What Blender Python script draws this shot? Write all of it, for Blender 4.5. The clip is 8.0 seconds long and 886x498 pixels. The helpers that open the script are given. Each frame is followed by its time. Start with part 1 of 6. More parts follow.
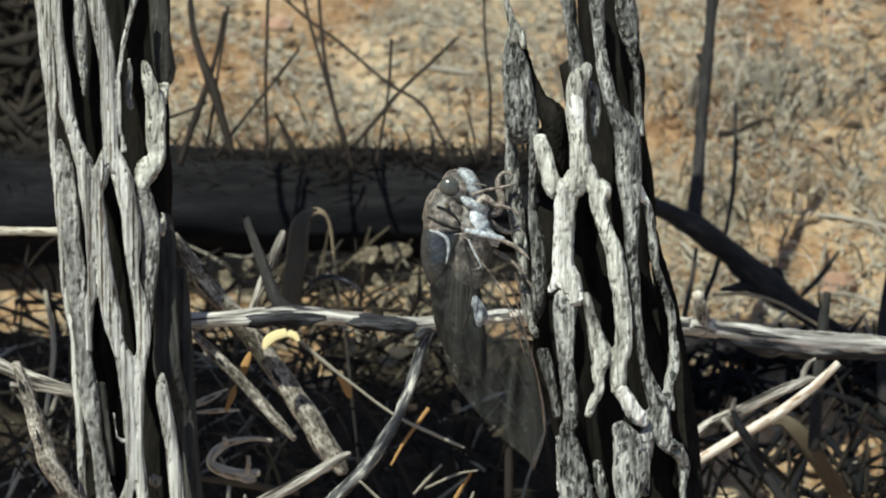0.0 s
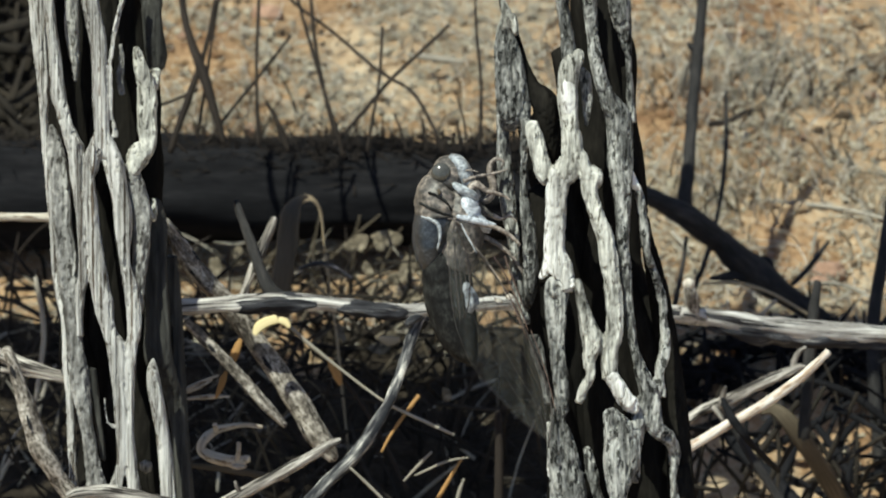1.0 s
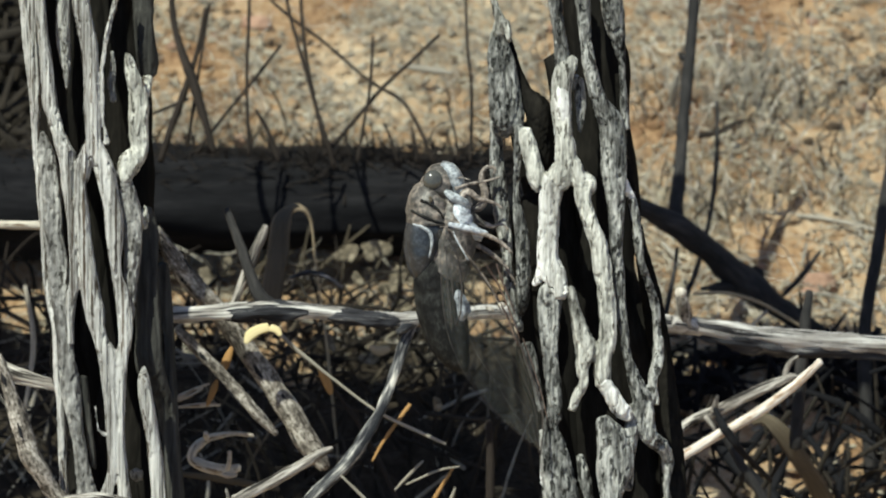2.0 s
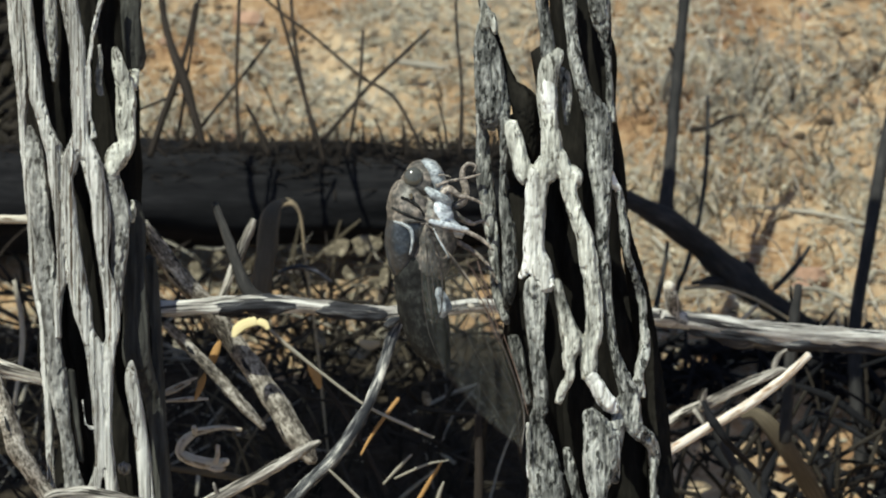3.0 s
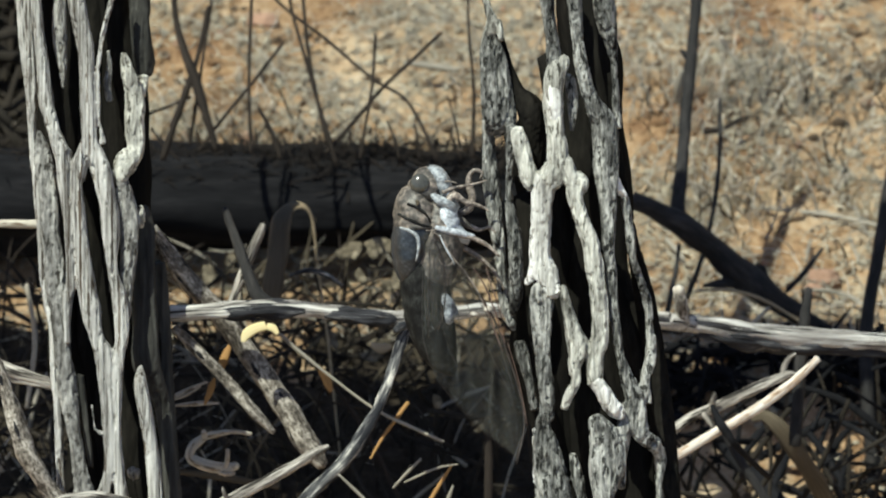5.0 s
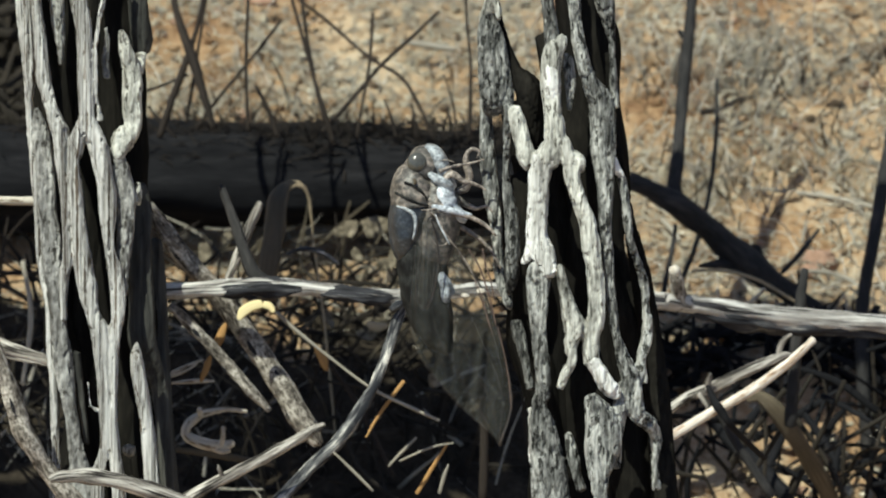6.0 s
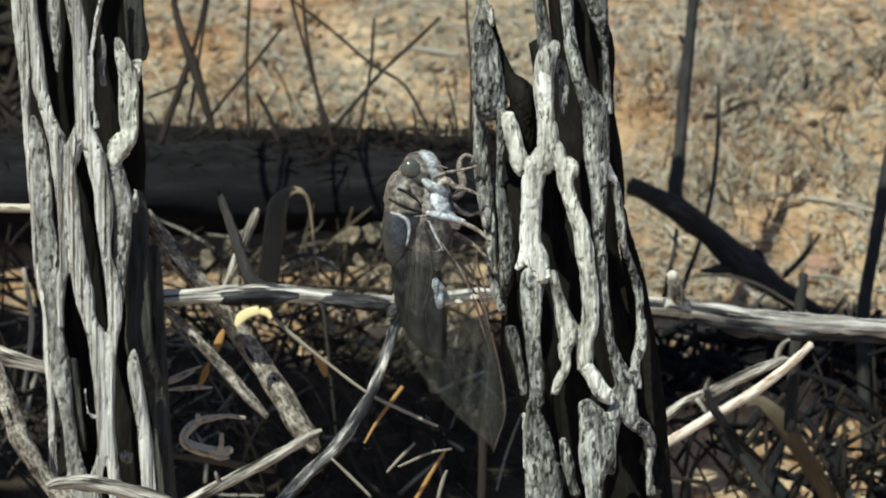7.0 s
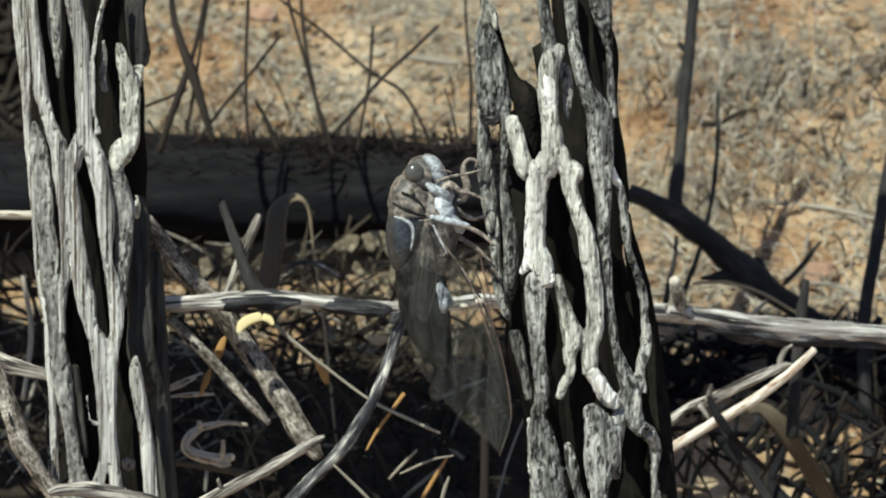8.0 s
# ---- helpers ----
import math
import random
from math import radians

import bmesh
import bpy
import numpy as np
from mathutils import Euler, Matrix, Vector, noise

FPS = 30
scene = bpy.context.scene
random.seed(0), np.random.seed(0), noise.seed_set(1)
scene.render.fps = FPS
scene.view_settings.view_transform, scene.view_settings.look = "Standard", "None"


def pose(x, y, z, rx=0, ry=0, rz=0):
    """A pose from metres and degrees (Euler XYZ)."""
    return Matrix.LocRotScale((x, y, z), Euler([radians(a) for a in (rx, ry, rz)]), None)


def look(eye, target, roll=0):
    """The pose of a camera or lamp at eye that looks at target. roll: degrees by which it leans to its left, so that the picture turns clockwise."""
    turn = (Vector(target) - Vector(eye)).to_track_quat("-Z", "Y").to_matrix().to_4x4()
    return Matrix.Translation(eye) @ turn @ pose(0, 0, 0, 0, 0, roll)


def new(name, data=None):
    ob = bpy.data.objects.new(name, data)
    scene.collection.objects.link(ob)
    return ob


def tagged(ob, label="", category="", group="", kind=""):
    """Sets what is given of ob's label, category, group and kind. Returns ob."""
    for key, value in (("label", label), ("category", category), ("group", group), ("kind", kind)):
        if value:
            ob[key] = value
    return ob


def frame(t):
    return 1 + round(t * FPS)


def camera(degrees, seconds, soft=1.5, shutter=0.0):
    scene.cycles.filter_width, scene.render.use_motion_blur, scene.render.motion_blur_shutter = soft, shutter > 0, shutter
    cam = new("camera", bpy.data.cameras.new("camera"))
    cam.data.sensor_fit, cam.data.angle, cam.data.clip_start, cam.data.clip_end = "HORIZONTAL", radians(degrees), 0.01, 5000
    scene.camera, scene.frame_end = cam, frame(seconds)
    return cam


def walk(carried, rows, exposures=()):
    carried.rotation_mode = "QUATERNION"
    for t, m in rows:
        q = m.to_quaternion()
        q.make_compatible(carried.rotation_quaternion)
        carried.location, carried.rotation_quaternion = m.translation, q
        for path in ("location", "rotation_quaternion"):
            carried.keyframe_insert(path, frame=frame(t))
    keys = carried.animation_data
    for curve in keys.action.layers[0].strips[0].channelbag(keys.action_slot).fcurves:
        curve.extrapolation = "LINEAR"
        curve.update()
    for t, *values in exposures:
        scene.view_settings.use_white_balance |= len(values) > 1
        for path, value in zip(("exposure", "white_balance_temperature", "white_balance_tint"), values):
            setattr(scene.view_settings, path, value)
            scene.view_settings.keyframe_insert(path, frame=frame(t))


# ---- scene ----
import itertools

MM = 0.001
TILT = -35          # the stems lean back by this much

# ---------------------------------------------------------------- camera
cam = camera(10, 8.0, 2.0)
walk(cam, [
    (0, pose(0.00268, -0.56092, 0.51620, 54.803, 0.592, 0.170)),
    (0.5, pose(-0.00119, -0.56189, 0.51220, 54.845, 0.340, -0.085)),
    (1, pose(0.00191, -0.56179, 0.51512, 54.760, 0.345, 0.148)),
    (1.5, pose(0.00009, -0.56200, 0.51388, 54.720, 0.238, 0.110)),
    (1.7, pose(-0.00080, -0.56186, 0.51280, 54.913, 0.118, -0.010)),
    (2.8, pose(0.00379, -0.56117, 0.51174, 55.084, 0.225, 0.089)),
    (3, pose(0.00291, -0.56186, 0.51102, 55.038, 0.230, 0.043)),
    (3.5, pose(0.00013, -0.56236, 0.50928, 54.931, 0.078, 0.039)),
    (4, pose(0.00001, -0.56178, 0.50999, 55.000, -0.000, -0.000)),
    (4.5, pose(0.00564, -0.56222, 0.51242, 54.903, 0.366, 0.293)),
    (4.7, pose(0.00740, -0.56230, 0.51392, 54.975, 0.512, 0.319)),
    (5.8, pose(0.00632, -0.55918, 0.51407, 54.566, 0.420, 0.568)),
    (6, pose(0.00680, -0.56210, 0.51395, 54.683, 0.228, 0.479)),
    (6.5, pose(0.00940, -0.56126, 0.51326, 54.912, 0.431, 0.468)),
    (7, pose(0.01223, -0.56255, 0.51459, 54.732, 0.590, 0.686)),
    (7.5, pose(0.01133, -0.56241, 0.51479, 54.816, 0.569, 0.691)),
    (8, pose(0.00897, -0.56223, 0.51135, 54.983, 0.553, 0.443)),
])
cam.data.dof.use_dof = True
cam.data.dof.focus_distance = 0.706
cam.data.dof.aperture_fstop = 72

# ---------------------------------------------------------------- light
SUN_EL, SUN_AZ = 70.0, 250.0      # azimuth clockwise from +y
world = bpy.data.worlds.new("sky")
scene.world = world
world.use_nodes = True
wt = world.node_tree
sky = wt.nodes.new("ShaderNodeTexSky")
sky.sky_type = "NISHITA"
sky.sun_disc = False
sky.sun_elevation = radians(SUN_EL)
sky.sun_rotation = radians(SUN_AZ)
wt.links.new(sky.outputs[0], wt.nodes["Background"].inputs[0])
wt.nodes["Background"].inputs[1].default_value = 0.105
sun_way = Vector((math.sin(radians(SUN_AZ)) * math.cos(radians(SUN_EL)), math.cos(radians(SUN_AZ)) * math.cos(radians(SUN_EL)), math.sin(radians(SUN_EL))))
sun = new("sun", bpy.data.lights.new("sun", "SUN"))
sun.data.energy, sun.data.angle, sun.data.color = 5.2, radians(0.53), (0.955, 1.0, 0.85)
sun.matrix_world = look(sun_way * 5, (0, 0, 0))


# ---------------------------------------------------------------- materials
def material(name, stops, fine=(900, 900, 900), coarse=(90, 90, 90), rough=0.85, bump=0.4, depth=0.0003, uv=False,
             mix=0.5, spots=None, spec=0.25, metal=0.0, vary=0.15):
    """Two scales of noise through a colour ramp, dark spots if wanted, and fine relief."""
    m = bpy.data.materials.new(name)
    m.use_nodes = True
    t = m.node_tree
    bsdf = t.nodes["Principled BSDF"]
    add, link = t.nodes.new, t.links.new
    co = add("ShaderNodeTexCoord")
    out = co.outputs["UV" if uv else "Object"]

    def tex(scale, detail):
        mp = add("ShaderNodeMapping")
        mp.inputs["Scale"].default_value = scale
        link(out, mp.inputs[0])
        n = add("ShaderNodeTexNoise")
        n.inputs["Scale"].default_value = 1
        n.inputs["Detail"].default_value = detail
        n.inputs["Roughness"].default_value = 0.62
        link(mp.outputs[0], n.inputs["Vector"])
        return n.outputs["Fac"]

    a, b = tex(fine, 5), tex(coarse, 3)
    blend = add("ShaderNodeMix")
    blend.inputs[0].default_value = mix
    link(a, blend.inputs[2])
    link(b, blend.inputs[3])
    ramp = add("ShaderNodeValToRGB")
    el = ramp.color_ramp.elements
    for i, (p, c) in enumerate(stops):
        e = el[i] if i < 2 else el.new(p)
        e.position, e.color = p, (*c, 1)
    link(blend.outputs[0], ramp.inputs[0])
    col = ramp.outputs[0]
    if spots:
        size, low, high, tone = spots
        s = tex(size if isinstance(size, tuple) else (size, size, size), 4)
        sr = add("ShaderNodeValToRGB")
        sr.color_ramp.elements[0].position, sr.color_ramp.elements[0].color = low, (*tone, 1)
        sr.color_ramp.elements[1].position, sr.color_ramp.elements[1].color = high, (1, 1, 1, 1)
        link(s, sr.inputs[0])
        mul = add("ShaderNodeMix")
        mul.data_type, mul.blend_type = "RGBA", "MULTIPLY"
        mul.inputs[0].default_value = 1
        link(col, mul.inputs[6])
        link(sr.outputs[0], mul.inputs[7])
        col = mul.outputs[2]
    if vary:
        info = add("ShaderNodeObjectInfo")
        geo = add("ShaderNodeNewGeometry")
        sumr = add("ShaderNodeMath")
        sumr.operation = "ADD"
        link(info.outputs["Random"], sumr.inputs[0])
        link(geo.outputs["Random Per Island"], sumr.inputs[1])
        rng = add("ShaderNodeMapRange")
        rng.inputs[2].default_value = 2.0
        rng.inputs[3].default_value, rng.inputs[4].default_value = 1 - vary, 1 + vary
        link(sumr.outputs[0], rng.inputs[0])
        hsv = add("ShaderNodeHueSaturation")
        link(rng.outputs[0], hsv.inputs["Value"])
        link(col, hsv.inputs["Color"])
        col = hsv.outputs[0]
    link(col, bsdf.inputs["Base Color"])
    bsdf.inputs["Roughness"].default_value = rough
    bsdf.inputs["Specular IOR Level"].default_value = spec
    bsdf.inputs["Metallic"].default_value = metal
    bp = add("ShaderNodeBump")
    bp.inputs["Strength"].default_value = bump
    bp.inputs["Distance"].default_value = depth
    link(blend.outputs[0], bp.inputs["Height"])
    link(bp.outputs[0], bsdf.inputs["Normal"])
    return m


def membrane(name, tint, clear):
    m = bpy.data.materials.new(name)
    m.use_nodes = True
    t = m.node_tree
    b = t.nodes["Principled BSDF"]
    co = t.nodes.new("ShaderNodeTexCoord")
    n = t.nodes.new("ShaderNodeTexNoise")
    n.inputs["Scale"].default_value = 1
    n.inputs["Detail"].default_value = 4
    mp = t.nodes.new("ShaderNodeMapping")
    mp.inputs["Rotation"].default_value = (0, radians(-16), 0)
    mp.inputs["Scale"].default_value = (900, 900, 70)
    t.links.new(co.outputs["Object"], mp.inputs[0])
    t.links.new(mp.outputs[0], n.inputs["Vector"])
    r = t.nodes.new("ShaderNodeMapRange")
    r.inputs[1].default_value, r.inputs[2].default_value = 0.38, 0.68
    r.inputs[3].default_value, r.inputs[4].default_value = clear * 0.3, clear * 2.4
    t.links.new(n.outputs["Fac"], r.inputs[0])
    t.links.new(r.outputs[0], b.inputs["Alpha"])
    b.inputs["Base Color"].default_value = (*tint, 1)
    b.inputs["Roughness"].default_value = 0.28
    b.inputs["Specular IOR Level"].default_value = 0.6
    return m


M_FIBRE = material("silver_fibrous_wood", [(0.39, (0.075, 0.064, 0.054)), (0.60, (0.68, 0.667, 0.635)), (0.48, (0.34, 0.33, 0.312))],
                   (2700, 2700, 55), (420, 420, 34), 0.82, 1.0, 0.0006, mix=0.45, spots=((1700, 1700, 24), 0.39, 0.43, (0.22, 0.175, 0.14)), vary=0.0)
M_WEB = material("pitted_silver_wood", [(0.38, (0.07, 0.066, 0.06)), (0.62, (0.50, 0.49, 0.46)), (0.49, (0.21, 0.205, 0.195))],
                 (1500, 1500, 500), (260, 260, 90), 0.88, 0.9, 0.0008, mix=0.5, spots=((800, 800, 380), 0.36, 0.43, (0.2, 0.19, 0.18)), vary=0.0)
M_PITTED = material("pitted_grey_wood", [(0.395, (0.028, 0.028, 0.026)), (0.61, (0.52, 0.515, 0.48)), (0.495, (0.155, 0.155, 0.146))],
                    (1900, 1900, 420), (230, 230, 60), 0.9, 1.0, 0.0009, mix=0.5, spots=((1300, 1300, 480), 0.39, 0.45, (0.12, 0.12, 0.116)), vary=0.0)
M_BLEACHED = material("bleached_pitted_wood", [(0.36, (0.20, 0.19, 0.17)), (0.55, (0.88, 0.87, 0.84)), (0.455, (0.52, 0.51, 0.475))],
                      (1700, 1700, 120), (200, 200, 40), 0.85, 0.9, 0.0006, mix=0.6, spots=((1400, 1400, 330), 0.35, 0.41, (0.25, 0.23, 0.21)), vary=0.0)
M_PALE = material("pale_weathered_wood", [(0.38, (0.09, 0.088, 0.077)), (0.60, (0.72, 0.71, 0.64)), (0.48, (0.36, 0.352, 0.315))],
                  (1500, 1500, 260), (240, 240, 70), 0.88, 0.9, 0.0008, mix=0.5, spots=((1300, 1300, 380), 0.37, 0.43, (0.2, 0.19, 0.175)), vary=0.0)
# Near-black wood: the shade inside the stems' holes, put into colour.
M_SHADEBLACK = material("shade_black_wood", [(0.3, (0.007, 0.007, 0.0064)), (0.7, (0.026, 0.0237, 0.020)), (0.5, (0.0125, 0.0116, 0.0102))],
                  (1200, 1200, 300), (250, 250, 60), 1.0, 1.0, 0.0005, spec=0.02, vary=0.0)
# Dark copy of the wood, for ribs turned away from the sun.
M_SHADEWOOD = material("shade_dark_wood", [(0.36, (0.02, 0.02, 0.0185)), (0.66, (0.11, 0.108, 0.098)), (0.5, (0.052, 0.051, 0.047))],
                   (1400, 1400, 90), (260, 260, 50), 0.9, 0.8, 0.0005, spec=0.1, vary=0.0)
M_PEELED = material("peeled_tan_twig", [(0.36, (0.24, 0.165, 0.115)), (0.58, (0.86, 0.81, 0.74)), (0.46, (0.64, 0.54, 0.45))],
                    (2600, 300, 1), (500, 110, 1), 0.8, 0.7, 0.0003, uv=True, spots=((900, 300, 1), 0.38, 0.46, (0.66, 0.54, 0.45)))
M_STICK = material("bleached_twig", [(0.39, (0.06, 0.052, 0.046)), (0.60, (0.74, 0.70, 0.63)), (0.49, (0.30, 0.27, 0.24))],
                   (3600, 150, 1), (800, 110, 1), 0.85, 1.0, 0.0004, uv=True, spots=((1100, 90, 1), 0.42, 0.48, (0.12, 0.115, 0.115)))
M_WHITE = material("sun_bleached_twig", [(0.34, (0.25, 0.205, 0.165)), (0.60, (0.74, 0.69, 0.60)), (0.46, (0.50, 0.45, 0.38))],
                   (4200, 110, 1), (500, 60, 1), 0.8, 0.6, 0.0002, uv=True, spots=((1600, 500, 1), 0.38, 0.45, (0.40, 0.34, 0.28)))
M_BARK = material("speckled_bark", [(0.40, (0.055, 0.047, 0.039)), (0.60, (0.62, 0.57, 0.50)), (0.49, (0.22, 0.193, 0.163))],
                  (2300, 900, 1), (600, 160, 1), 0.9, 1.0, 0.0004, uv=True, spots=((1900, 1500, 1), 0.36, 0.46, (0.30, 0.275, 0.25)))
M_DARK = material("dark_bark", [(0.36, (0.011, 0.0105, 0.0105)), (0.66, (0.058, 0.052, 0.05)), (0.5, (0.024, 0.0225, 0.0225))],
                  (1500, 300, 1), (250, 90, 1), 0.8, 0.8, 0.0003, uv=True)
M_NEARBLACK = material("near_black_log", [(0.36, (0.004, 0.004, 0.0037)), (0.66, (0.020, 0.020, 0.016)), (0.5, (0.0085, 0.0085, 0.0070))],
                  (900, 240, 1), (220, 60, 1), 0.95, 1.0, 0.0015, uv=True, spec=0.06)
M_STEM = material("dry_weed_stem", [(0.3, (0.011, 0.008, 0.006)), (0.7, (0.05, 0.038, 0.03)), (0.5, (0.024, 0.018, 0.0145))],
                  (2000, 200, 1), (300, 60, 1), 0.85, 0.4, 0.0002, uv=True, vary=0.3)
M_STRAW = material("dry_grass_blade", [(0.3, (0.20, 0.15, 0.09)), (0.7, (0.52, 0.42, 0.28)), (0.5, (0.36, 0.28, 0.18))],
                   (2400, 140, 1), (400, 60, 1), 0.75, 0.4, 0.0001, uv=True, vary=0.35)
M_GREYSTRAW = material("weathered_grass_blade", [(0.3, (0.15, 0.135, 0.11)), (0.7, (0.50, 0.46, 0.385)), (0.5, (0.31, 0.28, 0.232))],
                       (2400, 140, 1), (400, 60, 1), 0.8, 0.4, 0.0001, uv=True, vary=0.35)
M_TAN = material("dull_tan_blade", [(0.3, (0.04, 0.033, 0.022)), (0.7, (0.16, 0.13, 0.09)), (0.5, (0.085, 0.068, 0.047))],
                 (2400, 140, 1), (400, 60, 1), 0.8, 0.4, 0.0001, uv=True, vary=0.2)
# Dark blotches put the long stick's shadowed stretches into its colour.
M_LONG = material("blotched_bleached_wood", [(0.39, (0.06, 0.054, 0.05)), (0.58, (0.84, 0.815, 0.76)), (0.485, (0.42, 0.39, 0.36))],
                  (3600, 130, 1), (900, 70, 1), 0.85, 1.0, 0.0005, uv=True, spots=((900, 40, 1), 0.41, 0.46, (0.07, 0.07, 0.082)))
# Dead grass, darkened so the thicket's shade lies in its colour.
M_DARKGRASS = material("dark_dead_grass", [(0.3, (0.010, 0.0085, 0.0066)), (0.7, (0.05, 0.04, 0.03)), (0.5, (0.023, 0.0185, 0.014))],
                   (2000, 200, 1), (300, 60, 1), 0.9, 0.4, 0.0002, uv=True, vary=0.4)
# Near-black throughout; on the grass stems it is shade put into colour.
M_NEARBLACK = material("near_black_stem", [(0.3, (0.006, 0.006, 0.007)), (0.7, (0.026, 0.025, 0.027)), (0.5, (0.012, 0.012, 0.0135))],
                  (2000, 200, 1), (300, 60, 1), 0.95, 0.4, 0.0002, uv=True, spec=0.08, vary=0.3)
# Dark soil colour that holds the shade under the dead stems.
M_SHADEHEAP = material("shade_heap", [(0.3, (0.016, 0.0135, 0.0105)), (0.7, (0.07, 0.056, 0.04)), (0.5, (0.034, 0.027, 0.020))],
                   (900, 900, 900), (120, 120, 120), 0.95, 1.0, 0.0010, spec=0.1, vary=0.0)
M_GREYTWIG = material("dull_grey_twig", [(0.45, (0.020, 0.021, 0.026)), (0.58, (0.74, 0.71, 0.64)), (0.52, (0.17, 0.168, 0.168))],
                      (2600, 260, 1), (420, 90, 1), 0.8, 0.8, 0.0003, uv=True, mix=0.6)
M_STREAKBARK = material("dark_streaky_bark", [(0.42, (0.014, 0.014, 0.017)), (0.66, (0.50, 0.48, 0.45)), (0.55, (0.05, 0.05, 0.056))],
                    (3600, 110, 1), (800, 80, 1), 0.85, 1.0, 0.0004, uv=True, mix=0.5)
M_ORANGE = material("orange_grass_blade", [(0.3, (0.26, 0.14, 0.05)), (0.7, (0.62, 0.38, 0.15)), (0.5, (0.43, 0.24, 0.09))],
                    (2400, 140, 1), (400, 60, 1), 0.7, 0.3, 0.0001, uv=True)
M_YELLOW = material("pale_yellow_husk", [(0.3, (0.66, 0.50, 0.22)), (0.7, (0.86, 0.78, 0.52)), (0.5, (0.80, 0.68, 0.38))],
                    (2400, 140, 1), (400, 60, 1), 0.6, 0.3, 0.0001, uv=True)
M_SOIL = material("sandy_soil", [(0.36, (0.15, 0.078, 0.04)), (0.62, (0.49, 0.385, 0.262)), (0.48, (0.33, 0.212, 0.118))],
                  (650, 650, 650), (30, 30, 30), 0.95, 1.0, 0.0009, mix=0.6, spots=(160, 0.30, 0.45, (0.5, 0.45, 0.4)), vary=0.0)
M_LITTER = material("grey_plant_litter", [(0.3, (0.16, 0.138, 0.105)), (0.7, (0.62, 0.565, 0.45)), (0.5, (0.38, 0.335, 0.255))],
                    (500, 500, 500), (60, 60, 60), 0.9, 0.4, 0.0002, vary=0.35)
M_CRUMB = material("brown_crumbs", [(0.3, (0.05, 0.035, 0.024)), (0.7, (0.20, 0.145, 0.10)), (0.5, (0.11, 0.078, 0.052))],
                   (900, 900, 900), (150, 150, 150), 0.95, 0.6, 0.0003, vary=0.3)
M_LEAF = material("dead_tan_leaf", [(0.36, (0.05, 0.04, 0.028)), (0.66, (0.27, 0.23, 0.165)), (0.5, (0.14, 0.115, 0.08))],
                  (1500, 1500, 1500), (350, 350, 350), 0.85, 0.5, 0.0002, vary=0.3)
M_STONE = material("red_brown_stone", [(0.3, (0.20, 0.12, 0.08)), (0.7, (0.48, 0.31, 0.22)), (0.5, (0.35, 0.215, 0.15))],
                   (900, 900, 900), (150, 150, 150), 0.9, 0.5, 0.0003, vary=0.3)
M_CUTICLE = material("grey_brown_cuticle", [(0.38, (0.018, 0.017, 0.0155)), (0.66, (0.36, 0.30, 0.25)), (0.5, (0.10, 0.09, 0.08))],
                     (1500, 1500, 1500), (420, 420, 420), 0.45, 0.9, 0.0001, spec=0.4, vary=0.0)
M_DORSAL = material("blue_black_cuticle", [(0.3, (0.012, 0.014, 0.017)), (0.7, (0.085, 0.095, 0.11)), (0.5, (0.028, 0.032, 0.038))],
                    (2000, 2000, 2000), (500, 500, 500), 0.3, 0.4, 0.0001, spec=0.5, vary=0.0)
M_POWDER = material("white_powdered_cuticle", [(0.36, (0.12, 0.135, 0.15)), (0.62, (0.76, 0.79, 0.83)), (0.48, (0.44, 0.47, 0.51))],
                    (2200, 2200, 2200), (600, 600, 600), 0.55, 0.4, 0.0001, spec=0.4, vary=0.0)
M_GREYBLUE = material("blue_grey_cuticle", [(0.36, (0.07, 0.075, 0.08)), (0.64, (0.60, 0.64, 0.66)), (0.5, (0.27, 0.29, 0.31))],
                      (2200, 2200, 2200), (700, 700, 700), 0.45, 0.4, 0.0001, spec=0.5, vary=0.0)
M_ABDOMEN = material("dark_abdomen_cuticle", [(0.36, (0.005, 0.005, 0.0052)), (0.66, (0.045, 0.047, 0.043)), (0.5, (0.013, 0.013, 0.0128))],
                     (2200, 2200, 1200), (500, 500, 400), 0.7, 0.5, 0.0001, spec=0.1, vary=0.0)
M_LEG = material("tan_leg_cuticle", [(0.36, (0.05, 0.043, 0.037)), (0.66, (0.50, 0.425, 0.36)), (0.5, (0.21, 0.175, 0.148))],
                 (2000, 2000, 2000), (500, 500, 500), 0.4, 0.4, 0.0001, spec=0.5, vary=0.15)
M_EYE = material("grey_compound_eye", [(0.3, (0.042, 0.042, 0.037)), (0.7, (0.105, 0.103, 0.09)), (0.5, (0.072, 0.071, 0.063))],
                 (6000, 6000, 6000), (800, 800, 800), 0.14, 0.1, 0.00003, spec=0.7, vary=0.0)
M_VEIN = material("brown_wing_vein", [(0.3, (0.014, 0.011, 0.009)), (0.7, (0.09, 0.068, 0.056)), (0.5, (0.034, 0.026, 0.022))],
                  (900, 900, 900), (200, 200, 200), 0.4, 0.2, 0.0001, spec=0.5, vary=0.0)
M_WING = membrane("smoky_wing_membrane", (0.19, 0.19, 0.165), 0.05)
M_COSTA = material("red_brown_vein", [(0.3, (0.05, 0.03, 0.024)), (0.7, (0.26, 0.17, 0.13)), (0.5, (0.12, 0.075, 0.058))],
                   (1500, 1500, 1500), (400, 400, 400), 0.45, 0.3, 0.0001, spec=0.4, vary=0.2)


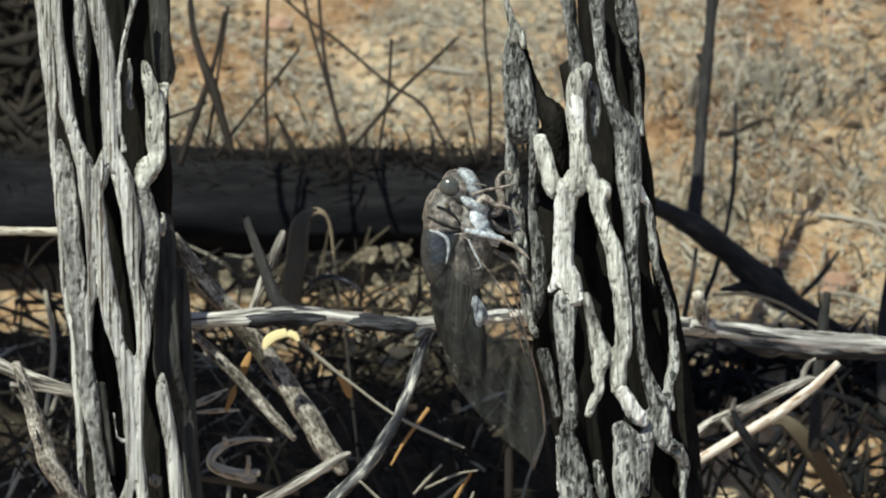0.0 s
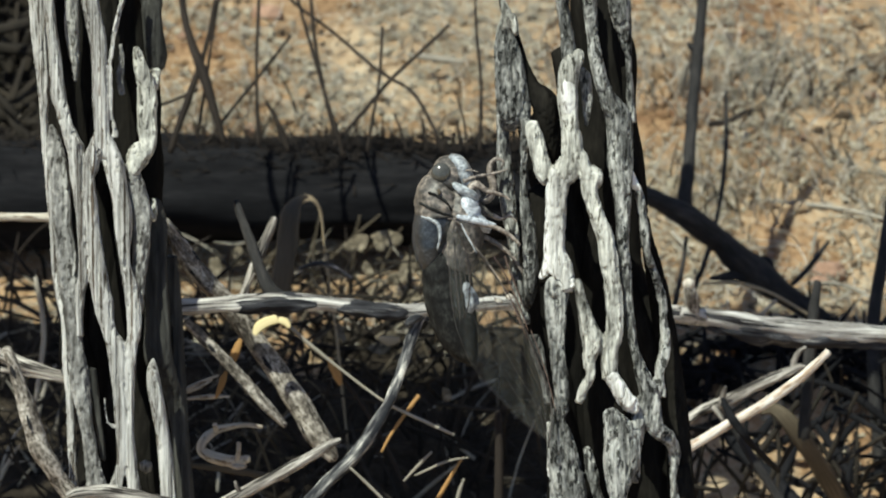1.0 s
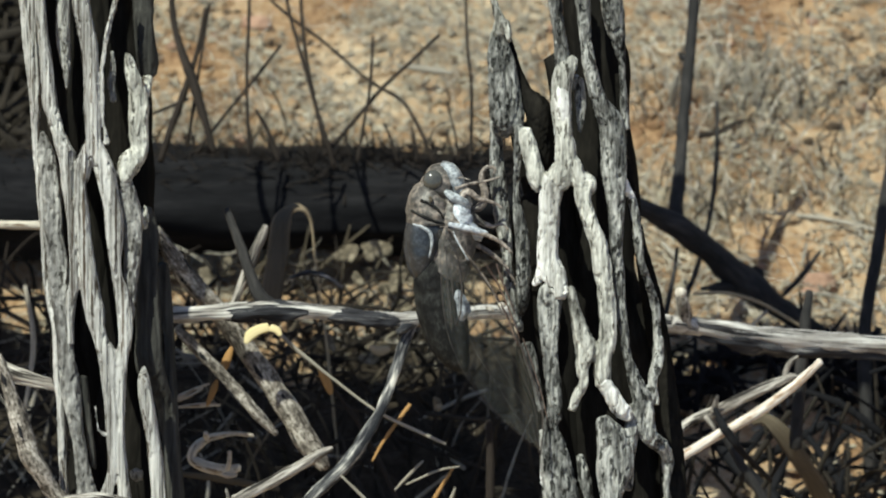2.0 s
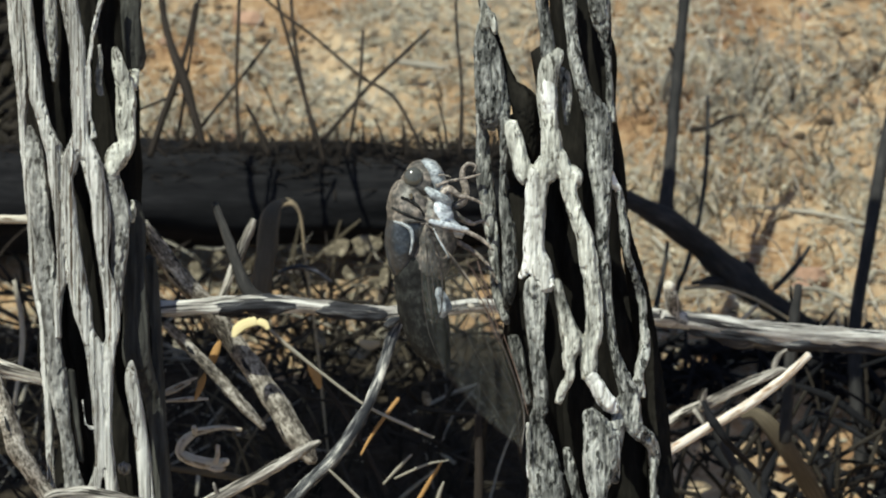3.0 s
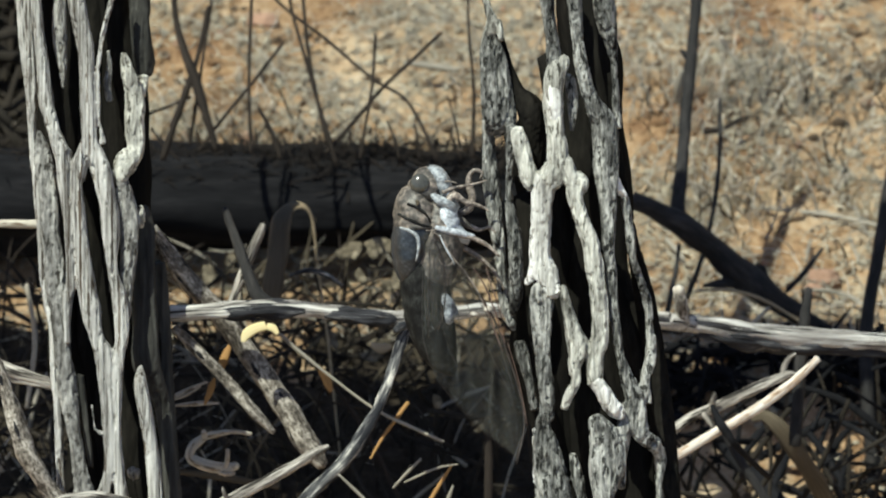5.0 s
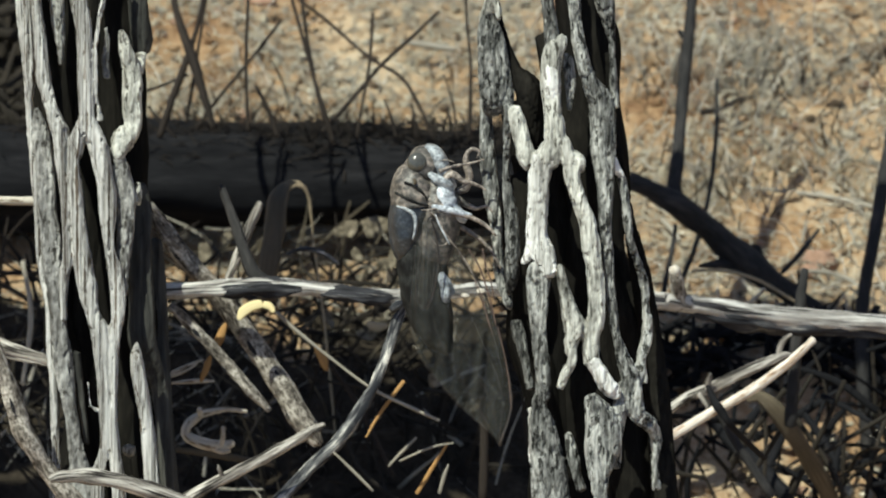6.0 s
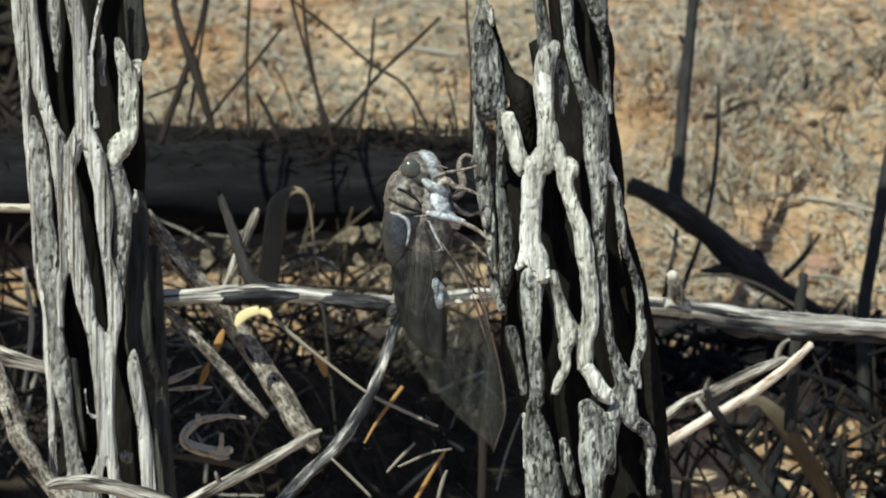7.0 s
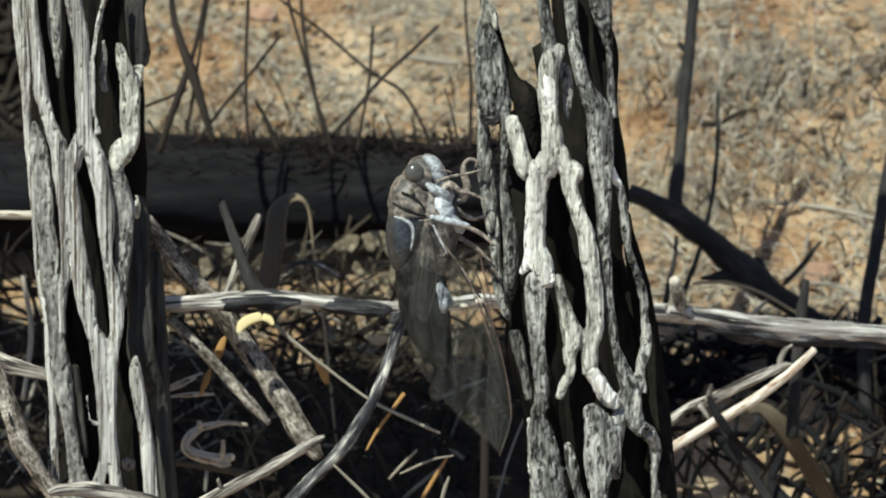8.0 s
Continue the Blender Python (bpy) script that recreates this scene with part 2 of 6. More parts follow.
# ---------------------------------------------------------------- building blocks
class Geo:
    """Verts, faces and a length-wise uv, gathered for one mesh."""

    def __init__(self):
        self.v, self.f, self.uv = [], [], []

    def mesh(self, name, origin=(0, 0, 0), smooth=True):
        me = bpy.data.meshes.new(name)
        o = Vector(origin)
        me.from_pydata([Vector(p) - o for p in self.v], [], self.f)
        if len(self.uv) == len(self.v):
            layer = me.uv_layers.new(name="along")
            idx = np.empty(len(me.loops), dtype=np.int32)
            me.loops.foreach_get("vertex_index", idx)
            layer.data.foreach_set("uv", np.array(self.uv, dtype=np.float32)[idx].ravel())
        me.polygons.foreach_set("use_smooth", [smooth] * len(me.polygons))
        me.update()
        return me


def spline(pts, per):
    """Catmull-Rom through rows of numbers."""
    p = np.array(pts, float)
    if len(p) < 3:
        return np.array([p[0] + (p[-1] - p[0]) * t for t in np.linspace(0, 1, per + 1)])
    q = np.vstack([2 * p[0] - p[1], p, 2 * p[-1] - p[-2]])
    out = []
    for i in range(1, len(q) - 2):
        for k in range(per):
            t = k / per
            a, b, c, d = q[i - 1], q[i], q[i + 1], q[i + 2]
            out.append(0.5 * (2 * b + (c - a) * t + (2 * a - 5 * b + 4 * c - d) * t * t + (3 * b - a - 3 * c + d) * t ** 3))
    out.append(p[-1])
    return np.array(out)


def tube(g, pts, seg=10, per=6, rough=0.10, seed=0.0, flat=1.0, wide=None, knots=0.0, close=0.5, grain=0.0, box=1.0):
    """A stick through rows of x, y, z, radius. flat squashes it along the axis nearest to wide."""
    s = spline(pts, per)
    c, r = s[:, :3], np.maximum(s[:, 3], 1e-5)
    d = np.gradient(c, axis=0)
    d /= np.linalg.norm(d, axis=1, keepdims=True) + 1e-12
    ref = np.array(wide if wide is not None else (0.13, 0.93, 0.31), float)
    n0 = ref - d[0] * (ref @ d[0])
    n0 /= np.linalg.norm(n0)
    base, run, scale = len(g.v), 0.0, float(np.mean(r))
    rows = len(c)
    for i in range(rows):
        n0 = n0 - d[i] * (n0 @ d[i])
        n0 /= np.linalg.norm(n0)
        b0 = np.cross(d[i], n0)
        if i:
            run += np.linalg.norm(c[i] - c[i - 1])
        for k in range(seg):
            a = 2 * math.pi * k / seg
            w = 1.0
            if rough:
                w += rough * 2 * noise.noise(Vector((math.cos(a) * 1.3 + seed, math.sin(a) * 1.3 - seed, run / scale * 0.35 + seed * 3)))
            if grain:
                w += grain * noise.noise(Vector((math.cos(a) * 4 + seed, math.sin(a) * 4, run / scale * 0.08 + seed)))
            if knots:
                w += knots * max(0.0, noise.noise(Vector((seed * 5, 0.3, run / scale * 0.22)))) 
            ca, sa = math.cos(a), math.sin(a)
            if box != 1.0:
                ca, sa = math.copysign(abs(ca) ** box, ca), math.copysign(abs(sa) ** box, sa)
            q = c[i] + r[i] * w * (ca * n0 * flat + sa * b0)
            g.v.append(tuple(q))
            g.uv.append((k / seg * 2 * math.pi * scale if k <= seg / 2 else (seg - k) / seg * 2 * math.pi * scale, run))
    for i in range(rows - 1):
        for k in range(seg):
            k2 = (k + 1) % seg
            g.f.append((base + i * seg + k, base + i * seg + k2, base + (i + 1) * seg + k2, base + (i + 1) * seg + k))
    for i, sgn in ((0, -1), (rows - 1, 1)):
        g.v.append(tuple(c[i] + sgn * d[i] * r[i] * close))
        g.uv.append((0, 0 if i == 0 else run))
        tip = len(g.v) - 1
        for k in range(seg):
            k2 = (k + 1) % seg
            a, b = base + i * seg + k, base + i * seg + k2
            g.f.append((tip, b, a) if sgn < 0 else (tip, a, b))
    return g


def ball(g, c, r, nu=16, nv=10, rough=0.0, seed=0.0):
    """An ellipsoid with radii r round c."""
    base = len(g.v)
    for j in range(nv + 1):
        t = math.pi * j / nv
        for i in range(nu):
            a = 2 * math.pi * i / nu
            u = Vector((math.sin(t) * math.cos(a), math.sin(t) * math.sin(a), math.cos(t)))
            w = 1 + rough * noise.noise(u * 2.3 + Vector((seed, seed, 0)))
            g.v.append((c[0] + r[0] * u.x * w, c[1] + r[1] * u.y * w, c[2] + r[2] * u.z * w))
            g.uv.append((i / nu * r[0], j / nv * r[2]))
    for j in range(nv):
        for i in range(nu):
            i2 = (i + 1) % nu
            g.f.append((base + j * nu + i, base + (j + 1) * nu + i, base + (j + 1) * nu + i2, base + j * nu + i2))
    return g


def thing(name, g, mat, label, category, group="", kind="", origin=None):
    if origin is None:
        origin = min(g.v, key=lambda p: p[2])
    ob = new(name, g.mesh(name, origin))
    ob.location = origin
    ob.data.materials.append(mat)
    return tagged(ob, label, category, group, kind)


def part(name, g, mat, parent, label=""):
    me = g.mesh(name) if isinstance(g, Geo) else g
    ob = new(name, me)
    ob.parent = parent
    me.materials.append(mat)
    if label:
        tagged(ob, label)
    return ob


bark_rows = []


def stick(name, rows, mat, label, category="twig", group="", seg=10, rough=0.10, flat=1.0, knots=0.0, wide=None, per=6, twigs=(), close=0.4):
    """A stick with the small twigs that grow from it."""
    g = Geo()
    seed = (len(bpy.data.objects) * 0.731) % 17
    if name == "bark_stick":
        bark_rows.append(rows)
    tube(g, rows, seg, per, rough, seed, flat, wide, knots, close, grain=0.16 if seg > 9 else 0.0)
    ob = thing(name, g, mat, label, category, group)
    for k, t in enumerate(twigs):
        w = tube(Geo(), t, max(6, seg - 2), per, rough, seed + k + 1, flat, wide, knots, close)
        part("side_twig", w.mesh("side_twig", ob.location), mat, ob)
    return ob


# ---------------------------------------------------------------- ground
def height(x, y):
    h = 0.0035 * noise.noise(Vector((x * 18, y * 18, 0.3))) + 0.0018 * noise.noise(Vector((x * 60, y * 60, 4.1)))
    h += 0.0016 * noise.noise(Vector((x * 170, y * 170, 7.7))) + 0.0009 * noise.noise(Vector((x * 420, y * 420, 2.2)))
    h += 0.0028 * noise.noise(Vector((x * 34, y * 34, 9.4)))
    return h - 0.002


def build_ground():
    out = [0.3, 0.45, 0.8, 1.6, 4, 12, 40, 120, 400]
    xs = [-v for v in reversed(out)] + list(np.linspace(-0.15, 0.15, 190)) + out
    ys = [0.1 - v for v in reversed(out)] + list(np.linspace(0.03, 0.33, 190)) + [0.1 + v for v in out if v > 0.25]
    g = Geo()
    for y in ys:
        for x in xs:
            g.v.append((x, y, height(x, y)))
    nx = len(xs)
    for j in range(len(ys) - 1):
        for i in range(nx - 1):
            a = j * nx + i
            g.f.append((a, a + 1, a + nx + 1, a + nx))
    ob = thing("ground", g, M_SOIL, "sandy ochre soil strewn with dead plant litter", "soil", kind="structure", origin=(0, 0, 0))
    return ob


build_ground()


def build_litter(count, seed, mat, size, name, label, spread=((-0.088, 0.088), (0.08, 0.275)), clump=True, lift=0.6, bend=0.35, thick=0.00035):
    rnd = random.Random(seed)
    g = Geo()
    n = 0
    while n < count:
        x, y = rnd.uniform(*spread[0]), rnd.uniform(*spread[1])
        if 0.036 < x < 0.077 and y < 0.128 and rnd.random() < 0.94:
            n += 1
            continue        # bare soil
        if clump and noise.noise(Vector((x * 60 + 3, y * 45, 1.7))) + rnd.uniform(-0.28, 0.28) < -0.08:
            continue
        n += 1
        l = size * (0.3 + 1.6 * rnd.random() ** 3)
        a, e = rnd.uniform(0, 2 * math.pi), rnd.random() ** 2 * lift
        d = Vector((math.cos(a) * math.cos(e), math.sin(a) * math.cos(e), math.sin(e)))
        side = Vector((-d.y, d.x, 0)).normalized() * l * rnd.uniform(-bend, bend)
        p = Vector((x, y, height(x, y) + rnd.uniform(0, 0.0015)))
        r = thick * rnd.uniform(0.4, 1.2)
        rows = [(*p, r), (*(p + d * l * 0.5 + side), r), (*(p + d * l), r * 0.4)]
        tube(g, rows, 4, 2, 0.0, 0.0, 0.5, (0, 0, 1), close=0.2)
    return thing(name, g, mat, label, "plant litter", kind="stuff", origin=(0, 0, 0))


build_litter(13000, 3, M_LITTER, 0.0032, "plant_litter", "grey dead grass crumbs matted over sandy soil", lift=0.25, thick=0.0002)
build_litter(3800, 8, M_GREYSTRAW, 0.008, "dead_grass", "weathered dry grass fallen on the soil", lift=0.55, thick=0.00014)
build_litter(900, 11, M_WHITE, 0.013, "fallen_straw", "pale dry straw scattered on the soil", lift=0.4, thick=0.00013)


def build_shade_heap(x0, y0, wide, deep, nx, ny):
    """A low uneven dark heap standing in for the shade under the dead stems."""
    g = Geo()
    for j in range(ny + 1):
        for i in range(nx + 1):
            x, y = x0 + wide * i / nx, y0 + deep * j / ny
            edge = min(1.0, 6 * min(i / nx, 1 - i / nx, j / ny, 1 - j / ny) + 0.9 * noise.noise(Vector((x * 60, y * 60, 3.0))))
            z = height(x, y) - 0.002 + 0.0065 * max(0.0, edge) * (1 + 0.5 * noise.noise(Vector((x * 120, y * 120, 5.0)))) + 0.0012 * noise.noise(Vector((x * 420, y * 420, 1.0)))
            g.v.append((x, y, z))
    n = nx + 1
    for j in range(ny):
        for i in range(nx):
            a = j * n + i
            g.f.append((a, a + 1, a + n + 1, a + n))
    return thing("humus", g, M_SHADEHEAP, "dark heap standing in for shade under the dead stems", "humus", kind="stuff", origin=(0, 0, 0))


# Laid over the ground only where the thicket leaves it in shade.
build_shade_heap(-0.115, 0.02, 0.155, 0.130, 150, 90)


def build_rock(spot, r, seed, label, mat):
    x, y = spot[0], spot[1]
    g = Geo()
    ball(g, (x, y, height(x, y) + r * 0.25), (r, r * 0.8, r * 0.6), 18, 12, 0.55, seed)
    return thing("stone", g, mat, label, "stone", "small stones")


build_rock((0.0647, 0.1605), 0.0028, 3.0, "reddish stone half sunk in sandy soil", M_STONE)
build_rock((0.0627, 0.1574), 0.0017, 5.0, "small reddish stone in sandy soil", M_STONE)
build_rock((-0.0367, 0.2478), 0.0028, 7.0, "reddish stone half sunk in sandy soil", M_STONE)
build_rock((0.0784, 0.231), 0.0027, 9.0, "grey-brown stone half sunk in sandy soil", M_CRUMB)


def build_pebbles(count, seed):
    rnd = random.Random(seed)
    g = Geo()
    for _ in range(count):
        x, y = rnd.uniform(-0.12, 0.12), rnd.uniform(0.07, 0.30)
        s = 0.0006 + 0.0018 * rnd.random() ** 3
        ball(g, (x, y, height(x, y) + s * 0.2), (s, s * rnd.uniform(0.7, 1), s * 0.7), 7, 5, 0.5, rnd.uniform(0, 9))
    return thing("gravel", g, M_STONE, "small reddish stones lying in the sandy soil", "gravel", kind="stuff", origin=(0, 0, 0))


build_pebbles(150, 5)


def build_crumbs(name, label, mat, count, seed, size):
    """Crumbs of soil and rotted plants, gathered in patches."""
    rnd = random.Random(seed)
    g = Geo()
    n = 0
    while n < count:
        x, y = rnd.uniform(-0.095, 0.095), rnd.uniform(0.085, 0.285)
        if y < 0.182 and x < 0.04 or noise.noise(Vector((x * 70 + seed, y * 50, 3.1))) + rnd.uniform(-0.3, 0.3) < 0.0:
            continue
        n += 1
        r = size * (0.4 + 1.5 * rnd.random() ** 2.5)
        ball(g, (x, y, height(x, y) + r * 0.25), (r * rnd.uniform(0.7, 1.5), r * rnd.uniform(0.7, 1.3), r * rnd.uniform(0.4, 0.9)), 6, 4, 0.8, rnd.uniform(0, 9))
    return thing(name, g, mat, label, "crumbs", kind="stuff", origin=(0, 0, 0))


build_crumbs("soil_crumbs", "ochre crumbs of dry soil on the ground", M_SOIL, 1500, 4, 0.0007)
build_crumbs("litter_crumbs", "grey crumbs of rotted plants on the soil", M_LITTER, 2000, 6, 0.0006)
build_crumbs("dark_crumbs", "dark brown crumbs of humus on the soil", M_CRUMB, 900, 9, 0.0006)


# ---------------------------------------------------------------- the two lattice stems
class Ribs:
    """Ribs of one stem: rows of across, up, half width (mm; a fourth number pushes the rib inwards), sorted by the state of their wood."""

    def __init__(self, radius, lean, seed):
        self.radius, self.lean, self.seed, self.kinds = radius, lean, seed, {}

    def __call__(self, kind, *rows):
        self.kinds.setdefault(kind, []).append(rows)

    def wrap(self, x, z, inward):
        k = max(-0.97, min(0.97, (x - np.interp(z, *self.lean)) / self.radius))
        return (x, inward - self.radius * math.sqrt(1 - k * k), z)

    def mesh(self, name, kind, voxel, pits, split, long):
        """The ribs of a kind, wrapped on the round stem, fused where they touch, grooved, pitted and cracked along the grain."""
        g = Geo()
        for n, rows in enumerate(self.kinds[kind]):
            deep = max(0.6, min(1.5, 1.25 / float(np.mean([r[2] for r in rows]))))
            pts = [(*self.wrap(r[0], r[1], r[2] * deep * 0.8 + (r[3] if len(r) > 3 else 0.0)), r[2]) for r in rows]
            tube(g, pts, 20, 6, 0.025, self.seed + n * 1.7, deep, (0, 1, 0), grain=0.14, box=0.7)
        me = g.mesh(name)
        tmp = new("tmp", me)
        mod = tmp.modifiers.new("fuse", "REMESH")
        mod.mode, mod.voxel_size = "VOXEL", voxel
        dg = bpy.context.evaluated_depsgraph_get()
        dg.update()
        fused = bpy.data.meshes.new_from_object(tmp.evaluated_get(dg))
        bpy.data.objects.remove(tmp)
        bpy.data.meshes.remove(me)
        cnt = len(fused.vertices)
        co = np.empty(cnt * 3, dtype=np.float32)
        no = np.empty(cnt * 3, dtype=np.float32)
        fused.vertices.foreach_get("co", co)
        fused.vertices.foreach_get("normal", no)
        co, no = co.reshape(-1, 3), no.reshape(-1, 3)
        amp = np.empty(cnt, dtype=np.float32)
        seed = self.seed
        for i in range(cnt):
            x, y, z = co[i].tolist()
            fibre = noise.noise(Vector((x * 1.9, y * 1.9, z * 0.10 + seed)))
            pit = noise.noise(Vector((x * 2.3 + 9, y * 2.3, z * 1.0 + seed)))
            crack = max(0.0, 0.06 - abs(noise.noise(Vector((x * 0.95 + 4, y * 0.95, z * long + seed)))))
            rag = max(0.0, noise.noise(Vector((x * 1.0 + 2, y * 1.0, z * 0.5 - seed))))
            amp[i] = 0.16 * fibre - 0.3 * pits * rag + pits * min(0.0, pit + 0.10) - split * crack
        co += no * amp[:, None]
        co *= MM
        fused.vertices.foreach_set("co", co.ravel())
        fused.polygons.foreach_set("use_smooth", [True] * len(fused.polygons))
        fused.update()
        fused.name = name
        return fused


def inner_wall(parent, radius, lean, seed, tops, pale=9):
    """Far ribs closing the stem behind its front lattice, near-black as hole shade."""
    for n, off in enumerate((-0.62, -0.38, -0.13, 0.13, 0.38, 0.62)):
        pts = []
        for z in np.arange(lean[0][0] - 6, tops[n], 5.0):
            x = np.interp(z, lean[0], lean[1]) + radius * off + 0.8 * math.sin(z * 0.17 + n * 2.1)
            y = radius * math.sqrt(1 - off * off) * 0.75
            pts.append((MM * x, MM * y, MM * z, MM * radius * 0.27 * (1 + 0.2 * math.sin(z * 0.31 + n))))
        part("far_rib", tube(Geo(), pts, 9, 3, 0.15, seed + 40 + n), M_PITTED if n >= pale else M_SHADEBLACK, parent, "inner rib coloured near-black for shade" if n < pale else "")


def root_pieces(parent, lean, radius, mat, down, seed):
    """The stem's foot, from the lattice down into the soil."""
    z0 = lean[0][0]
    slope = (lean[1][1] - lean[1][0]) / (lean[0][1] - lean[0][0])
    for k in range(5):
        a = 2 * math.pi * (k + 0.3) / 5
        g = Geo()
        rows = []
        for s in np.linspace(0, 1, 5):
            z = z0 + 2 - s * down
            x = lean[1][0] + slope * (z - z0)
            w = radius * (0.72 + 0.25 * s)
            rows.append((MM * (x + w * math.cos(a + s * 0.5)), MM * w * math.sin(a + s * 0.5), MM * z, MM * 3.4))
        tube(g, rows, 10, 4, 0.15, seed + k)
        part("root_rib", g, mat, parent)


def shade_arm(parent, rows, mat, seed):
    """An unseen branch added to cast shade: wavy ribs round a hollow middle."""
    g = Geo()
    s = spline(rows, 5)
    d = np.gradient(s[:, :3], axis=0)
    d /= np.linalg.norm(d, axis=1, keepdims=True)
    for k in range(8):
        pts = []
        for i in range(len(s)):
            n = np.cross(d[i], (0, 0, 1.0))
            n /= np.linalg.norm(n)
            b = np.cross(n, d[i])
            a = 2 * math.pi * k / 8 + 0.35 * math.sin(i * 0.8 + k * 1.9)
            pts.append((*(s[i, :3] + s[i, 3] * (math.cos(a) * n + math.sin(a) * b)), s[i, 3] * 0.3))
        tube(g, pts, 8, 2, 0.15, seed + k)
    ob = part("arm", g, mat, parent)
    ob.matrix_parent_inverse = parent.matrix_world.inverted()
    return ob


def build_left_stem():
    stem = new("dead_cactus_stem")
    stem.matrix_world = pose(-0.0511, 0.0460, 0.0844, TILT)
    tagged(stem, "silver-grey dead cactus skeleton of smooth fused ribs with long holes", "cactus skeleton", "dead cactus stems")
    lean = ([-70, -36.4, 0, 36.4, 75], [3.9, 2.1, 0, -2.4, -5.5])
    rib = Ribs(8.9, lean, 3.3)
    rib("fibre", (-11.8, 70.7, 1.4), (-11.3, 52.6, 1.31), (-10.8, 41.1, 1.31), (-10.4, 36.2, 1.23), (-10.1, 32.1, 1.19), (-9.7, 28.0, 1.03), (-9.5, 23.9, 0.9), (-9.6, 19.8, 0.57), (-9.3, 15.7, 0.62), (-8.8, 11.6, 0.62), (-8.4, 7.5, 0.57), (-8.1, 3.4, 0.62), (-7.9, 0.1, 0.66), (-7.3, -4.8, 0.66), (-6.5, -8.9, 0.62), (-6.3, -13.0, 0.57), (-6.1, -17.1, 0.62), (-5.6, -21.2, 0.66), (-5.5, -25.3, 0.62), (-5.5, -29.4, 0.53), (-5.3, -33.6, 0.62), (-5.1, -37.7, 0.74), (-4.2, -48.3, 1.23))
    rib("web", (-8.4, 19.4, 0.41, 1.2), (-7.8, 15.7, 1.35, 1.1), (-7.2, 11.6, 1.4, 1.0), (-6.9, 7.5, 1.44, 0.9), (-6.6, 3.4, 1.4, 0.8), (-6.1, 0.1, 1.52, 0.6), (-5.8, -3.2, 1.4, 0.4), (-5.6, -4.8, 1.4, 0.3), (-5.2, -8.9, 1.31, 0.2), (-4.8, -13.0, 1.23), (-4.4, -17.1, 1.48), (-3.9, -20.4, 1.31), (-3.0, -25.3, 0.98), (-2.4, -29.4, 1.11), (-1.7, -33.6, 1.56), (-1.2, -37.7, 1.89), (-0.5, -48.3, 2.05))
    rib("fibre", (-9.5, 70.7, 0.74), (-9.1, 52.6, 0.66), (-8.4, 36.2, 0.74), (-8.0, 32.1, 0.82), (-7.6, 28.0, 0.94), (-7.2, 23.9, 1.07), (-6.7, 21.8, 0.98), (-6.1, 19.8, 0.94), (-5.4, 17.7, 1.07), (-4.7, 16.1, 1.27), (-4.6, 14.9, 1.11), (-4.5, 11.6, 0.82), (-4.1, 7.5, 0.66), (-3.8, 3.4, 0.53), (-3.5, -0.7, 0.66), (-3.6, -3.2, 0.74), (-4.0, -4.8, 0.74), (-4.2, -8.1, 0.53), (-4.1, -11.4, 0.49))
    rib("fibre", (-1.3, 18.0, 0.57), (-1.9, 15.7, 0.98), (-2.2, 14.5, 1.19), (-2.4, 12.8, 1.03), (-2.6, 11.6, 0.86), (-2.3, 7.5, 0.98), (-2.0, 3.4, 1.07), (-1.5, -0.7, 1.19), (-1.2, -3.2, 1.31), (-1.0, -4.8, 1.35), (-0.6, -6.5, 1.44), (-0.2, -8.9, 1.15), (0.5, -11.4, 1.03), (1.2, -13.0, 1.31), (1.5, -17.1, 1.15), (1.8, -21.2, 0.9), (1.9, -25.3, 0.78), (2.0, -29.4, 0.7), (1.6, -31.5, 0.74), (1.1, -33.6, 0.94), (0.9, -36.0, 0.98), (1.4, -45.9, 0.98))
    rib("fibre", (-4.9, 70.7, 1.31), (-3.9, 52.6, 1.31), (-2.8, 41.1, 1.23), (-2.2, 36.2, 1.23), (-1.3, 32.1, 1.23), (-1.0, 28.0, 1.15), (-0.9, 23.9, 1.27), (-0.8, 19.8, 1.15), (-0.6, 17.7, 1.11), (0.3, 15.7, 1.27), (1.0, 13.6, 1.4), (1.4, 11.6, 1.31), (1.8, 9.5, 1.27), (2.2, 7.5, 1.35), (2.4, 3.4, 1.23), (2.6, -0.7, 0.78), (3.5, -4.8, 1.15), (3.9, -8.9, 1.07), (3.8, -11.4, 0.9), (3.5, -13.0, 0.86), (3.2, -17.1, 0.74), (3.1, -21.2, 0.7), (3.1, -25.3, 0.7), (3.3, -29.4, 0.82), (3.8, -33.6, 0.98), (4.1, -37.7, 1.07), (4.8, -48.3, 1.31))
    rib("web", (3.3, 14.0, 0.9, 0.7), (4.2, 9.9, 1.31, 0.7), (4.7, 6.7, 1.48, 0.6), (4.8, 3.4, 1.31, 0.6), (4.7, -0.7, 1.15, 0.7), (4.6, -4.8, 0.74, 0.8), (4.7, -8.1, 0.49, 1.0))
    rib("fibre", (3.1, 41.1, 0.41, 0.6), (1.9, 36.2, 0.37, 0.4), (1.3, 33.7, 0.37), (0.9, 31.3, 0.33), (0.6, 28.0, 0.25), (0.7, 23.9, 0.21), (0.8, 20.6, 0.16, 0.4), (1.3, 17.7, 0.41, 0.5))
    rib("pale", (4.0, 30.8, 0.37, 0.5), (4.5, 29.2, 0.86, 0.3), (4.9, 27.6, 1.07), (5.5, 25.5, 1.31), (5.7, 23.1, 1.44), (5.6, 20.6, 1.44), (5.7, 18.6, 1.44), (5.8, 17.2, 1.27), (5.5, 16.1, 1.4), (4.5, 14.9, 1.72), (4.0, 13.6, 1.35), (3.9, 12.2, 0.78))
